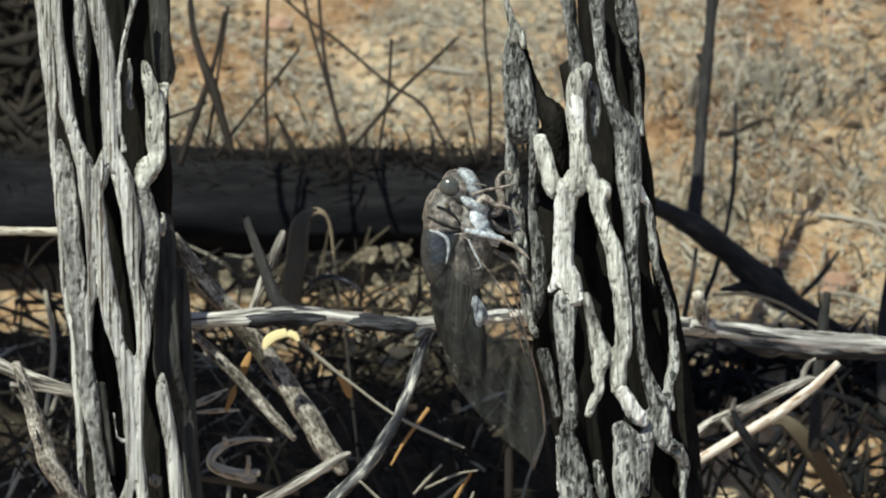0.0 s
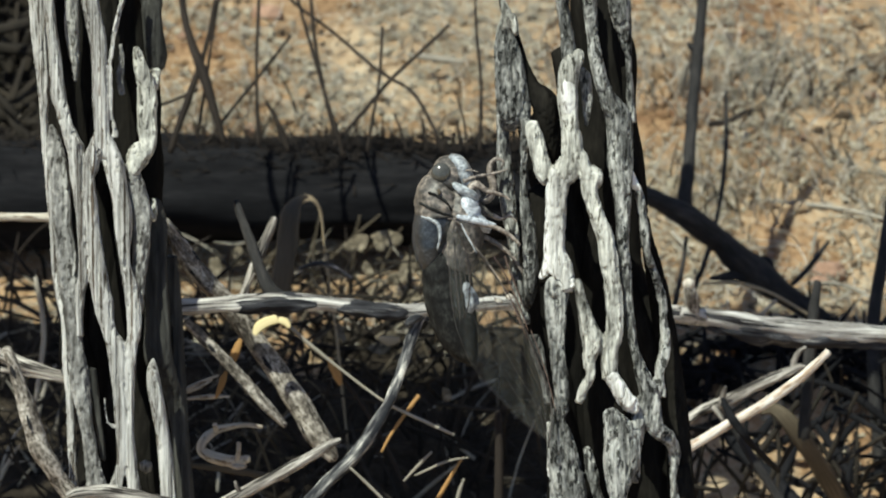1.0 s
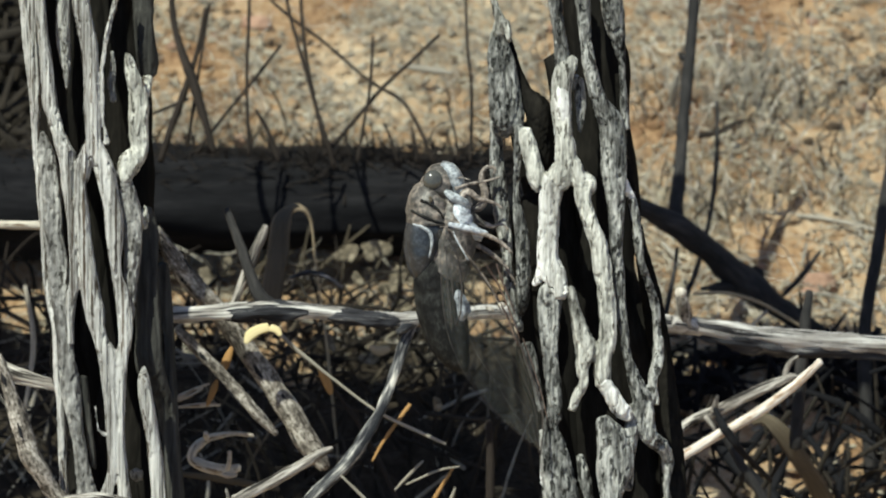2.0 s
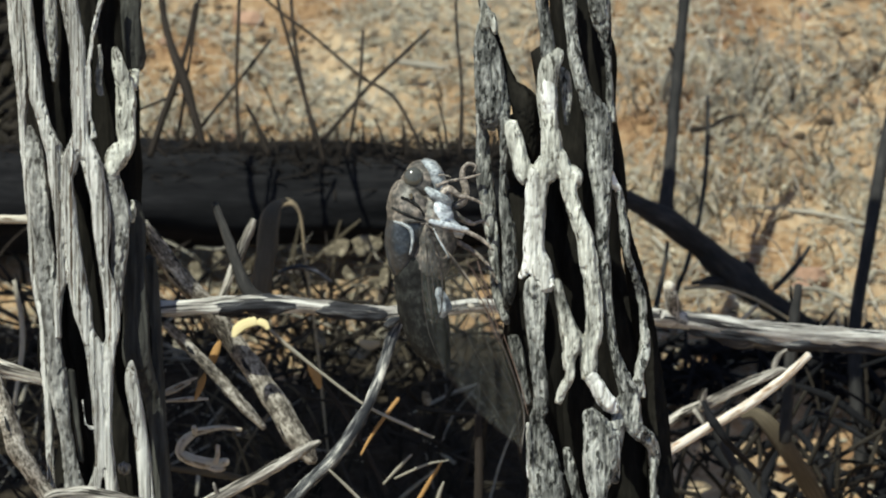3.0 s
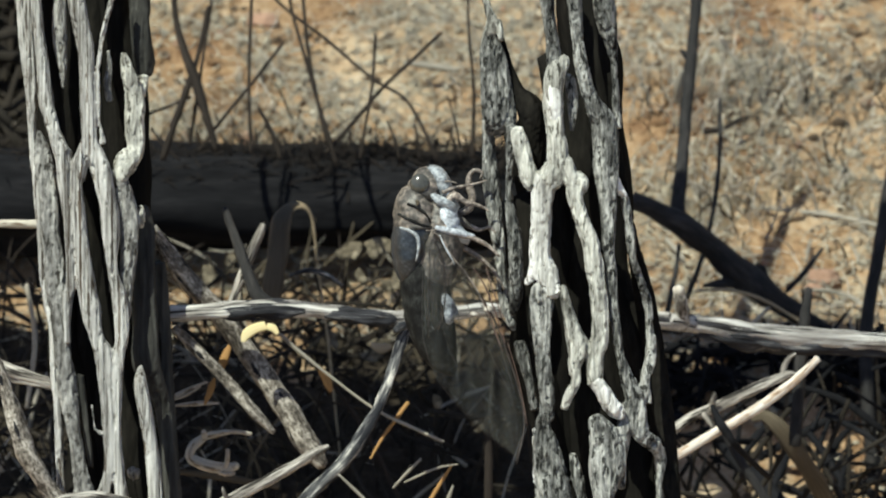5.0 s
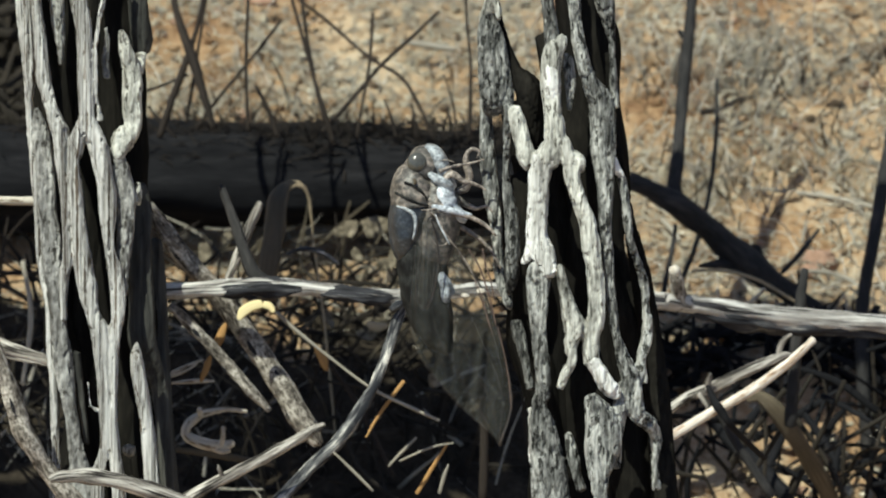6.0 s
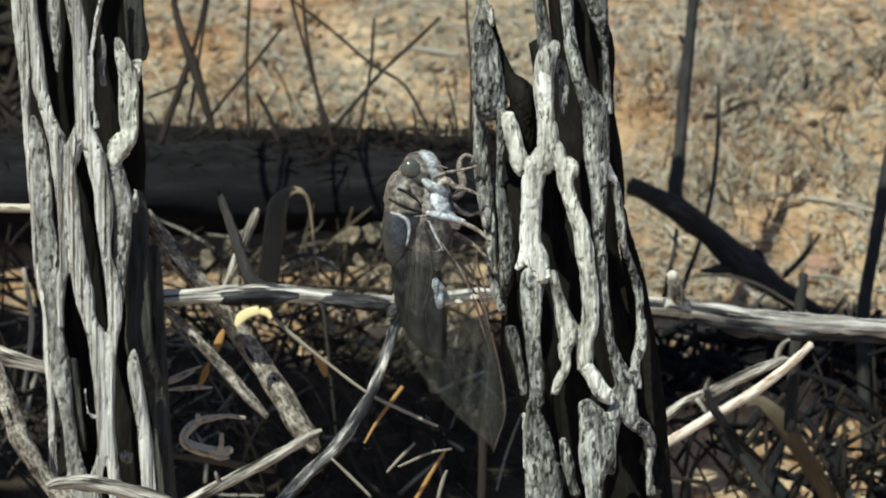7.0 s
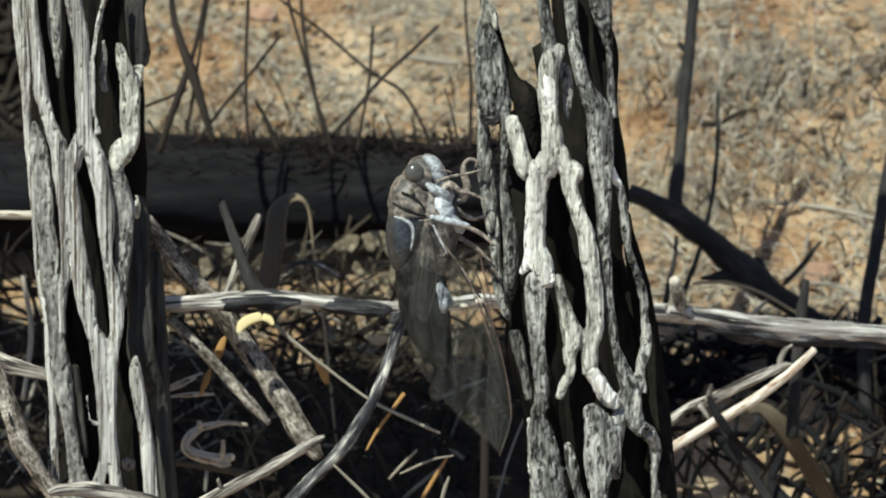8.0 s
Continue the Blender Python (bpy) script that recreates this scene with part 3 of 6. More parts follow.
    rib("pale", (6.7, 27.5, 0.86, 0.6), (6.8, 26.5, 0.66, 0.5), (6.7, 24.7, 0.45, 0.4))
    rib("web", (-5.4, 41.1, 0.74, 5.5), (-5.6, 36.2, 1.07, 5.5), (-5.4, 32.1, 0.98, 5.5), (-5.0, 28.8, 0.66, 5.5), (-4.9, 25.9, 0.33, 5.5))
    rib("web", (1.7, 31.3, 0.33, 4.0), (1.9, 28.8, 0.49, 4.0), (1.6, 26.4, 0.57, 3.6), (2.0, 23.9, 0.49, 3.6))
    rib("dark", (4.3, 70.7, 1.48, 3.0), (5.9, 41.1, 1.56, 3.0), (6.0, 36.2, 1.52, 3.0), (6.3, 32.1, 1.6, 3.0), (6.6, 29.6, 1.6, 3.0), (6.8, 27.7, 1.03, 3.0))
    rib("pale", (6.5, 8.7, 0.25, 1.0), (6.6, 7.5, 0.49, 0.6), (6.5, 6.3, 0.57, 0.6), (6.6, 5.3, 0.33, 1.0))
    rib("fibre", (6.5, -14.8, 0.21, 1.0), (6.4, -17.1, 0.94, 0.4), (7.0, -21.2, 1.07), (7.7, -25.3, 0.98), (8.2, -29.4, 1.07), (8.5, -33.6, 1.07), (8.8, -37.7, 1.15), (9.7, -48.3, 1.4))
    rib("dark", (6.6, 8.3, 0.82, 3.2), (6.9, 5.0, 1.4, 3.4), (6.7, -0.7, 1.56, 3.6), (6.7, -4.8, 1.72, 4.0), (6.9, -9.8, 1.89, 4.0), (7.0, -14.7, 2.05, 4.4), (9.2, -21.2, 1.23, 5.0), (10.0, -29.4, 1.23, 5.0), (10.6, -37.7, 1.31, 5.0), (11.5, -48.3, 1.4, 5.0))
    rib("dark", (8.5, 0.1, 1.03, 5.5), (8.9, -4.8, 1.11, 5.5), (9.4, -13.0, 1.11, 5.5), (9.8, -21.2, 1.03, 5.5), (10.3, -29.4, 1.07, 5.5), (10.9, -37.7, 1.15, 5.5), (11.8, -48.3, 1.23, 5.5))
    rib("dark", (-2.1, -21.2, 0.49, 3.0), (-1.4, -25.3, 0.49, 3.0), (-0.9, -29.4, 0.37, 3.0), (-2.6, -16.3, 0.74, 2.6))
    rib("fibre", (-0.5, -20.4, 0.16, 0.4), (-0.2, -22.5, 0.12), (0.1, -23.9, 0.16, -0.2), (0.8, -24.6, 0.29, 0.2))
    rib("web", (5.1, -30.1, 0.98, 5.0), (5.1, -30.7, 0.98, 5.0), (5.1, -31.3, 0.82, 5.0))
    part("lattice", rib.mesh("lattice", "fibre", 0.19, 0.2, 9.0, 0.022), M_FIBRE, stem)
    part("pitted_web", rib.mesh("pitted_web", "web", 0.22, 0.7, 5.0, 0.06), M_WEB, stem, "pitted grey wood between the ribs")
    part("bleached_rib", rib.mesh("bleached_rib", "pale", 0.2, 0.5, 5.0, 0.05), M_PALE, stem, "pale splintered loop of a rib")
    # The dark ribs carry the stem's shaded side as colour.
    part("inner_rib", rib.mesh("inner_rib", "dark", 0.25, 0.15, 4.0, 0.03), M_SHADEWOOD, stem, "smooth inner rib coloured dark for shade")
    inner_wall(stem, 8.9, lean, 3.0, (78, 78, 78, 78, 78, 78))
    root_pieces(stem, lean, 7.5, M_FIBRE, 40, 2.0)
    bpy.context.view_layer.update()
    # Unseen branches overhead, added only to shade the litter and ground.
    top = (-0.063, 0.087, 0.146, 0.009)
    for n, rows in enumerate(([(-0.038, 0.102, 0.156, 0.010), (-0.012, 0.112, 0.158, 0.013), (0.02, 0.114, 0.154, 0.012), (0.045, 0.112, 0.150, 0.010), (0.075, 0.112, 0.147, 0.009), (0.11, 0.112, 0.143, 0.008)],
                              [(-0.045, 0.088, 0.152, 0.008), (-0.025, 0.086, 0.150, 0.009), (-0.008, 0.086, 0.148, 0.008)],
                              [(-0.03, 0.093, 0.150, 0.006), (-0.018, 0.095, 0.149, 0.005), (-0.006, 0.096, 0.148, 0.004)],
                              [(-0.085, 0.102, 0.165, 0.011), (-0.100, 0.108, 0.172, 0.010), (-0.118, 0.112, 0.176, 0.007)],
                              [(-0.056, 0.076, 0.160, 0.009), (-0.045, 0.072, 0.162, 0.008), (-0.030, 0.070, 0.160, 0.005)],
                              [(-0.09, 0.098, 0.16, 0.010), (-0.12, 0.108, 0.168, 0.010), (-0.15, 0.12, 0.172, 0.009)],
                              [(-0.10, 0.078, 0.162, 0.008), (-0.14, 0.075, 0.17, 0.008), (-0.18, 0.08, 0.172, 0.006)])):
        shade_arm(stem, [top] + rows, M_FIBRE, 11 + n * 3)
    return stem


def build_right_stem():
    stem = new("dead_cactus_stem")
    stem.matrix_world = pose(0.0179, 0.0100, 0.1096, TILT)
    tagged(stem, "broken dead cactus skeleton with rough pitted grey ribs and bleached patches", "cactus skeleton", "dead cactus stems")
    lean = ([-70, -34.3, 0, 34.3, 75], [7.6, 3.75, 0, -3.4, -7.4])
    rib = Ribs(10.2, lean, 8.1)
    rib("pale", (-12.6, 40.9, 0.39), (-12.1, 37.1, 0.42), (-11.4, 34.6, 0.62), (-11.0, 33.1, 0.85), (-11.5, 31.4, 0.85), (-12.1, 30.3, 0.54))
    rib("pale", (-10.5, 33.4, 0.62), (-10.0, 32.0, 0.62), (-9.8, 30.6, 0.35))
    rib("pitted", (-11.3, 31.8, 0.85), (-11.1, 29.4, 1.62), (-10.6, 26.3, 2.0), (-10.3, 22.4, 2.27), (-10.1, 19.7, 2.31), (-11.2, 18.2, 1.08))
    rib("pitted", (-11.5, 20.1, 0.96), (-11.6, 18.2, 0.85), (-11.5, 14.7, 0.96), (-11.2, 10.9, 1.12), (-10.8, 7.0, 1.12), (-10.3, 3.2, 0.92), (-10.0, 0.1, 0.69), (-9.5, -4.5, 0.89), (-8.7, -7.6, 0.69), (-8.3, -8.8, 0.46))
    rib("pitted", (-8.4, 18.9, 0.69), (-8.8, 10.9, 0.46, 0.8), (-8.6, 7.0, 0.77, 0.6), (-8.0, 3.2, 1.0, 0.4), (-7.9, -0.7, 1.0), (-8.0, -4.5, 0.92), (-8.3, -6.8, 0.54))
    rib("pale", (-7.7, 18.6, 0.92), (-7.2, 16.3, 1.12), (-6.6, 14.0, 1.16), (-6.1, 12.0, 1.31), (-5.4, 10.5, 0.92))
    rib("pale", (-0.9, 28.3, 0.62, 0.5), (-1.4, 27.5, 1.04, 0.2), (-2.3, 26.3, 1.43), (-2.7, 24.0, 1.43), (-2.7, 21.7, 1.43), (-2.5, 18.6, 1.27), (-2.2, 16.3, 1.35), (-2.2, 14.0, 1.54), (-2.8, 12.3, 1.89), (-3.9, 10.9, 1.58))
    rib("bleached", (-2.5, 24.8, 0.92, 0.1), (-2.7, 23.2, 1.19, -0.1), (-2.6, 20.9, 1.12, -0.1), (-2.5, 18.6, 0.77, 0.3))
    rib("bleached", (-3.6, 12.0, 1.54), (-3.9, 10.9, 1.58), (-4.3, 8.6, 1.54), (-4.4, 6.3, 1.46), (-4.6, 3.2, 1.43), (-4.6, 0.9, 1.5), (-3.9, -1.1, 1.62), (-3.2, -2.6, 1.31), (-2.6, -4.2, 1.16))
    rib("bleached", (-5.1, 1.3, 0.96), (-5.6, -0.5, 0.62), (-5.9, -1.8, 0.62), (-6.5, -2.7, 0.35))
    rib("pitted", (-4.6, 46.3, 1.46, 0.6), (-3.9, 38.6, 1.16, 0.6), (-3.4, 34.0, 0.96, 0.5), (-2.9, 30.9, 0.92, 0.6), (-2.7, 28.6, 1.0, 0.6), (-2.4, 26.3, 0.85, 0.4))
    rib("pale", (-0.9, 14.4, 0.69), (-0.4, 12.0, 1.16), (0.5, 11.0, 1.62), (0.2, 9.3, 1.16), (1.0, 6.3, 1.08), (2.2, 3.2, 1.16), (2.7, 0.1, 1.27), (3.4, -4.5, 1.16), (3.6, -8.4, 1.12), (3.4, -10.7, 1.19), (3.0, -12.2, 1.12), (2.8, -14.5, 1.16), (2.8, -16.5, 1.0))
    rib("bleached", (2.8, -15.8, 0.92, -0.3), (3.8, -17.2, 1.08, -0.3), (5.0, -19.2, 1.16, -0.3), (6.0, -20.2, 1.08, -0.2), (6.7, -21.0, 0.54))
    rib("pitted", (-0.6, 46.3, 1.31, 0.6), (0.1, 38.6, 1.23, 0.6), (0.4, 34.0, 1.0, 0.5), (0.7, 30.2, 0.85, 0.4), (1.3, 26.3, 0.96, 0.3), (2.5, 22.4, 1.08), (4.1, 19.4, 1.77), (4.5, 16.3, 1.81), (4.5, 12.4, 1.77), (4.7, 9.3, 1.35), (4.8, 5.5, 1.0), (4.7, 2.4, 0.85), (5.0, -0.7, 0.85, 0.6), (5.3, -4.5, 0.81, 1.0), (5.7, -8.4, 0.77, 1.0), (6.3, -12.2, 0.62, 0.8), (7.2, -15.3, 0.92, 0.4), (8.3, -18.4, 1.39), (8.7, -21.5, 1.31), (9.3, -23.4, 1.16), (10.8, -24.6, 1.08), (11.7, -26.1, 0.77), (11.9, -27.6, 0.77, 0.4), (11.6, -30.1, 0.5, 0.8), (12.0, -33.8, 0.62, 1.0))
    rib("pitted", (2.8, 46.3, 1.31), (4.0, 38.6, 1.39), (4.6, 34.0, 1.5), (5.3, 30.2, 0.85, 0.4), (5.7, 27.1, 0.46, 0.8), (5.9, 22.4, 0.54, 1.4), (6.2, 18.6, 0.62, 1.4))
    rib("bleached", (5.5, 12.4, 0.39), (6.0, 10.9, 0.62), (7.0, 9.2, 0.5))
    rib("pitted", (7.0, 9.2, 0.69), (7.4, 7.0, 0.65), (7.9, 3.2, 0.69), (8.5, -0.3, 0.5), (10.0, -4.5, 0.65), (10.5, -8.4, 0.58), (10.7, -12.2, 0.77), (10.3, -14.2, 0.81), (9.7, -16.1, 0.62), (10.3, -19.2, 0.42))
    rib("pitted", (-3.5, -2.2, 1.16, 0.2), (-4.3, -4.5, 1.77), (-4.4, -8.4, 1.46), (-4.3, -12.2, 1.12), (-3.9, -16.1, 1.08), (-3.7, -19.9, 1.08), (-4.2, -21.9, 1.08), (-3.8, -24.6, 1.77), (-3.4, -27.6, 2.16), (-2.9, -31.5, 2.43), (-2.5, -35.3, 2.62), (-0.9, -45.4, 2.93))
    rib("pitted", (-7.4, -10.7, 0.77, 1.0), (-6.9, -13.0, 0.92, 0.8), (-6.3, -15.3, 0.62, 0.8), (-5.4, -19.9, 0.62, 0.8))
    rib("bleached", (-5.4, -22.6, 0.39), (-5.4, -26.1, 0.31), (-5.3, -30.0, 0.27))
    rib("pale", (-1.6, -3.0, 0.58), (-0.9, -6.1, 0.77), (-0.1, -9.1, 1.16), (0.6, -11.3, 1.43), (0.1, -13.8, 0.96), (0.2, -16.1, 0.73), (-0.6, -17.6, 0.69), (-1.5, -19.8, 0.46))
    rib("pitted", (2.6, -20.9, 0.92), (3.8, -23.0, 1.89), (4.5, -25.3, 2.43), (4.4, -27.6, 2.54), (4.1, -30.0, 2.0), (3.9, -32.3, 1.31), (4.1, -35.3, 1.0), (5.5, -45.4, 1.23))
    rib("pitted", (7.4, -19.2, 0.92, 1.0), (6.7, -23.0, 1.0, 1.0), (6.3, -27.6, 0.77, 1.2), (6.4, -30.7, 0.54, 1.6))
    rib("pitted", (-0.2, -26.1, 0.54, 3.0), (0.5, -29.2, 0.85, 3.0), (0.9, -31.5, 0.62, 2.5), (1.6, -33.8, 0.69, 2.5))
    rib("pitted", (-0.6, 25.9, 0.39, 3.0), (-0.3, 24.8, 0.77, 3.0), (-0.0, 22.4, 0.77, 3.0), (-0.1, 20.1, 0.54, 3.0), (-0.2, 18.2, 0.31, 3.0))
    # Dark ribs stand for the shaded flanks of the planks.
    rib("dark", (5.2, 26.3, 0.46, 4.5), (5.8, 18.6, 0.62, 4.5), (7.0, 10.9, 0.69, 4.5), (8.2, 3.2, 0.85, 4.5), (9.9, -4.5, 1.46, 4.5), (11.2, -12.2, 1.54, 4.5), (12.1, -19.9, 1.77, 4.5), (12.8, -27.6, 1.85, 4.5), (13.3, -35.3, 1.93, 4.5), (14.3, -45.4, 2.0, 4.5))
    rib("dark", (-10.2, 32.5, 0.46, 4.0), (-9.5, 29.4, 0.69, 4.0), (-8.7, 26.3, 0.85, 4.0), (-7.5, 23.2, 1.31, 4.0), (-5.8, 21.3, 1.77, 4.0), (-5.6, 17.1, 1.7, 5.0), (-5.9, 10.9, 1.54, 6.0))
    part("lattice", rib.mesh("lattice", "pitted", 0.22, 0.75, 6.0, 0.09), M_PITTED, stem)
    part("pale_rib", rib.mesh("pale_rib", "pale", 0.22, 0.5, 5.0, 0.06), M_PALE, stem, "pale grey pitted rib")
    part("bleached_rib", rib.mesh("bleached_rib", "bleached", 0.2, 0.45, 6.0, 0.05), M_BLEACHED, stem, "sun-bleached whitish rib")
    part("inner_rib", rib.mesh("inner_rib", "dark", 0.25, 0.4, 4.0, 0.05), M_SHADEBLACK, stem, "inner rib coloured near-black for shade")
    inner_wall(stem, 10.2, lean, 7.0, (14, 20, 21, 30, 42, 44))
    root_pieces(stem, lean, 8.5, M_PITTED, 65, 6.0)
    return stem


build_left_stem()
build_right_stem()


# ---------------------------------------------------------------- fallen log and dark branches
stick("fallen_log", [(-0.10299, 0.16863, 0.01193, 0.00947), (-0.07241, 0.16841, 0.0116, 0.00917), (-0.04775, 0.16829, 0.01144, 0.00898), (-0.02607, 0.16923, 0.01104, 0.00909), (-0.00237, 0.16935, 0.0112, 0.00889), (0.01147, 0.17029, 0.0108, 0.0085), (0.0199, 0.17134, 0.01056, 0.00693)], M_NEARBLACK,
      "near-black fallen log lying on plant litter", "log", seg=80, rough=0.11, knots=0.10, per=26, close=0.2)
stick("dark_branch", [(0.03034, 0.13746, 0.03249, 0.00151), (0.03273, 0.13747, 0.03134, 0.00151), (0.03562, 0.13776, 0.0293, 0.0017), (0.0385, 0.13765, 0.02765, 0.0019), (0.04145, 0.13796, 0.02455, 0.0019), (0.04439, 0.13807, 0.0217, 0.002), (0.04733, 0.13778, 0.01852, 0.00229), (0.04979, 0.13773, 0.0161, 0.0022), (0.0532, 0.13713, 0.01348, 0.00201), (0.05714, 0.13695, 0.01032, 0.00173), (0.0611, 0.13698, 0.00723, 0.00154), (0.06615, 0.13762, 0.00249, 0.00125)], M_DARK,
      "blackish dead branch with one upright fork", "branch", seg=14, rough=0.09, knots=0.25,
      twigs=[[(0.03816, 0.13876, 0.02792, 0.00133), (0.03801, 0.14112, 0.02953, 0.00124), (0.03858, 0.14507, 0.03144, 0.00114), (0.03943, 0.15344, 0.03675, 0.00105), (0.04032, 0.16036, 0.04195, 0.00106), (0.04097, 0.16502, 0.0458, 0.00096), (0.04165, 0.17062, 0.05022, 0.00096), (0.04251, 0.17728, 0.05629, 0.00087), (0.04306, 0.18224, 0.06455, 0.00068)], [(0.04056, 0.16333, 0.04414, 0.00086), (0.03961, 0.1638, 0.04453, 0.00058), (0.03904, 0.16439, 0.04506, 0.00029)], [(0.04913, 0.13739, 0.01541, 0.00124), (0.04555, 0.13518, 0.01697, 0.00086), (0.04346, 0.13507, 0.0167, 0.00048), (0.04231, 0.13506, 0.01659, 0.00029)], [(0.05667, 0.13988, 0.01177, 0.00038), (0.0602, 0.14498, 0.0124, 0.00048), (0.06333, 0.1499, 0.01368, 0.00029)], [(0.0525, 0.14071, 0.01141, 0.00087), (0.0529, 0.14298, 0.01404, 0.00058), (0.05175, 0.14371, 0.01494, 0.00038)]])
stick("dead_twig", [(0.0355, 0.12478, 0.01555, 0.00047), (0.03672, 0.12966, 0.01903, 0.00047), (0.03775, 0.13401, 0.02176, 0.00038), (0.03822, 0.13756, 0.02334, 0.00029)], M_DARK, "thin dark dead upright stem", "dead stem", "dark stems", seg=7)
stick("dead_twig", [(0.03926, 0.13509, 0.01284, 0.00048), (0.04242, 0.14439, 0.01566, 0.00043), (0.04475, 0.1543, 0.01936, 0.00039), (0.04598, 0.16346, 0.02371, 0.00039), (0.04634, 0.17334, 0.02911, 0.00034)], M_DARK, "thin curved dark dead stem", "dead stem", "dark stems", seg=7)
stick("dead_twig", [(0.0704, 0.10163, -0.00705, 0.00112), (0.06934, 0.11291, 0.00557, 0.00113), (0.0693, 0.12478, 0.01555, 0.00113), (0.07152, 0.13456, 0.02254, 0.00114), (0.07404, 0.14577, 0.02983, 0.00114), (0.07753, 0.16039, 0.03851, 0.00106), (0.08001, 0.17375, 0.04713, 0.00097)], M_DARK,
      "stout dark upright dead stem", "dead stem", "dark stems", seg=10)
stick("dead_twig", [(0.05455, 0.0767, 0.02708, 0.00107), (0.05517, 0.08233, 0.03512, 0.00098), (0.0562, 0.08907, 0.04127, 0.00098), (0.05706, 0.0942, 0.0451, 0.00063)], M_DARK, "slate-grey upright dead stem", "dead stem", seg=10)

def build_shreds(count, seed):
    """Loose bark and litter along the log's upper side."""
    rnd = random.Random(seed)
    g = Geo()
    for _ in range(count):
        x = rnd.uniform(-0.09, 0.02)
        a = rnd.gauss(0.55, 0.5)
        p = Vector((x, 0.170 - 0.0093 * math.sin(a - 0.55) * 0.9, 0.0110 + 0.0092 * math.cos(a - 0.55)))
        d = Vector((rnd.uniform(-1, 1), rnd.uniform(-0.4, 0.4), rnd.uniform(-0.1, 0.8))).normalized()
        l = 0.0032 * rnd.uniform(0.3, 1.6)
        r = 0.00013 * rnd.uniform(0.5, 1.8)
        tube(g, [(*(p - d * l * 0.4), r), (*(p + d * l * 0.2 + Vector((0, 0, 0.0003))), r), (*(p + d * l), r * 0.4)], 4, 2, 0, 0, 0.5, (0, 0, 1))
    return thing("bark_shreds", g, M_STEM, "dark bark shreds and crumbs on the log", "bark shreds", kind="stuff", origin=(0, 0, 0))


build_shreds(1500, 31)

# ---------------------------------------------------------------- pale sticks
long_stick = stick("long_stick", [(-0.04363, 0.04745, 0.07423, 0.00125), (-0.04045, 0.0475, 0.0743, 0.00125), (-0.0346, 0.04769, 0.07457, 0.00117), (-0.02628, 0.04879, 0.0744, 0.00117), (-0.0188, 0.05009, 0.07276, 0.00117), (-0.01129, 0.05204, 0.07032, 0.0011), (-0.00541, 0.05362, 0.06909, 0.00101), (0.00136, 0.0564, 0.06783, 0.00102), (0.00732, 0.05908, 0.06643, 0.00111), (0.01856, 0.06429, 0.06166, 0.0012), (0.03758, 0.07255, 0.05402, 0.00139), (0.04524, 0.07534, 0.0505, 0.00158), (0.05437, 0.07913, 0.04657, 0.00168), (0.06361, 0.083, 0.04301, 0.00151), (0.06986, 0.08469, 0.04123, 0.00143), (0.08049, 0.08947, 0.03677, 0.00135)], M_LONG,
      "long bleached stick lying across the dead stems", "stick", seg=14, rough=0.13, knots=0.2, per=8,
      twigs=[[(0.03756, 0.07243, 0.05411, 0.00122), (0.03529, 0.07111, 0.05571, 0.00113), (0.03403, 0.07034, 0.05636, 0.00104)],])
# Dark sleeves: shadowed stretches and underside given as colour, the last partly bark.
for rows in ([(-0.0341, 0.04755, 0.07437, 0.00067), (-0.03126, 0.04769, 0.07457, 0.00113), (-0.02793, 0.04811, 0.07448, 0.00121), (-0.0246, 0.04844, 0.07424, 0.00117), (-0.02127, 0.04887, 0.07363, 0.00059)], [(-0.01829, 0.04985, 0.07242, 0.00067), (-0.01545, 0.05014, 0.07179, 0.00105), (-0.01211, 0.05071, 0.07086, 0.00109), (-0.00918, 0.05175, 0.06991, 0.00093), (-0.00776, 0.05224, 0.06956, 0.00042)], [(0.03849, 0.07258, 0.05275, 0.00088), (0.04432, 0.07413, 0.05012, 0.00131), (0.05441, 0.07898, 0.04531, 0.00144), (0.06364, 0.08269, 0.04196, 0.00122), (0.0729, 0.08564, 0.03916, 0.00089)]):
    low = 0.0002 if rows[0][0] > 0 else -0.0001
    rows = [(x, y - 0.0001, z - low, r) for x, y, z, r in rows]
    w = tube(Geo(), rows, 22, 14, 0.3, rows[0][0] * 90, grain=0.55)
    part("scorched_bark", w.mesh("scorched_bark", long_stick.location), M_STREAKBARK, long_stick, "dark streaky bark put where the stick is shaded")
spur = tube(Geo(), [(0.03607, 0.07181, 0.05412, 0.00131), (0.03589, 0.07141, 0.05697, 0.00113), (0.03555, 0.07103, 0.05959, 0.00095), (0.03536, 0.07145, 0.06089, 0.00087)], 12, 8, 0.16, 3.0, grain=0.3)
part("spur", spur.mesh("spur", long_stick.location), M_BARK, long_stick, "stout brown bark-covered spur")
cut_end = tube(Geo(), [(0.03545, 0.07142, 0.06048, 0.00087), (0.03526, 0.07155, 0.06124, 0.00095), (0.03518, 0.07188, 0.06154, 0.00052)], 10, 4, 0.1, 5.0)
part("cut_end", cut_end.mesh("cut_end", long_stick.location), M_WHITE, long_stick, "whitish broken end of the spur")
stick("dark_stub", [(-0.02635, 0.05042, 0.07324, 0.00117), (-0.02823, 0.0522, 0.07404, 0.00101), (-0.02983, 0.05567, 0.0755, 0.00084), (-0.03147, 0.06064, 0.07738, 0.00076), (-0.03372, 0.06792, 0.07906, 0.00051)], M_DARK, "dark broken stub standing on the long stick", "stub", seg=10, rough=0.12)
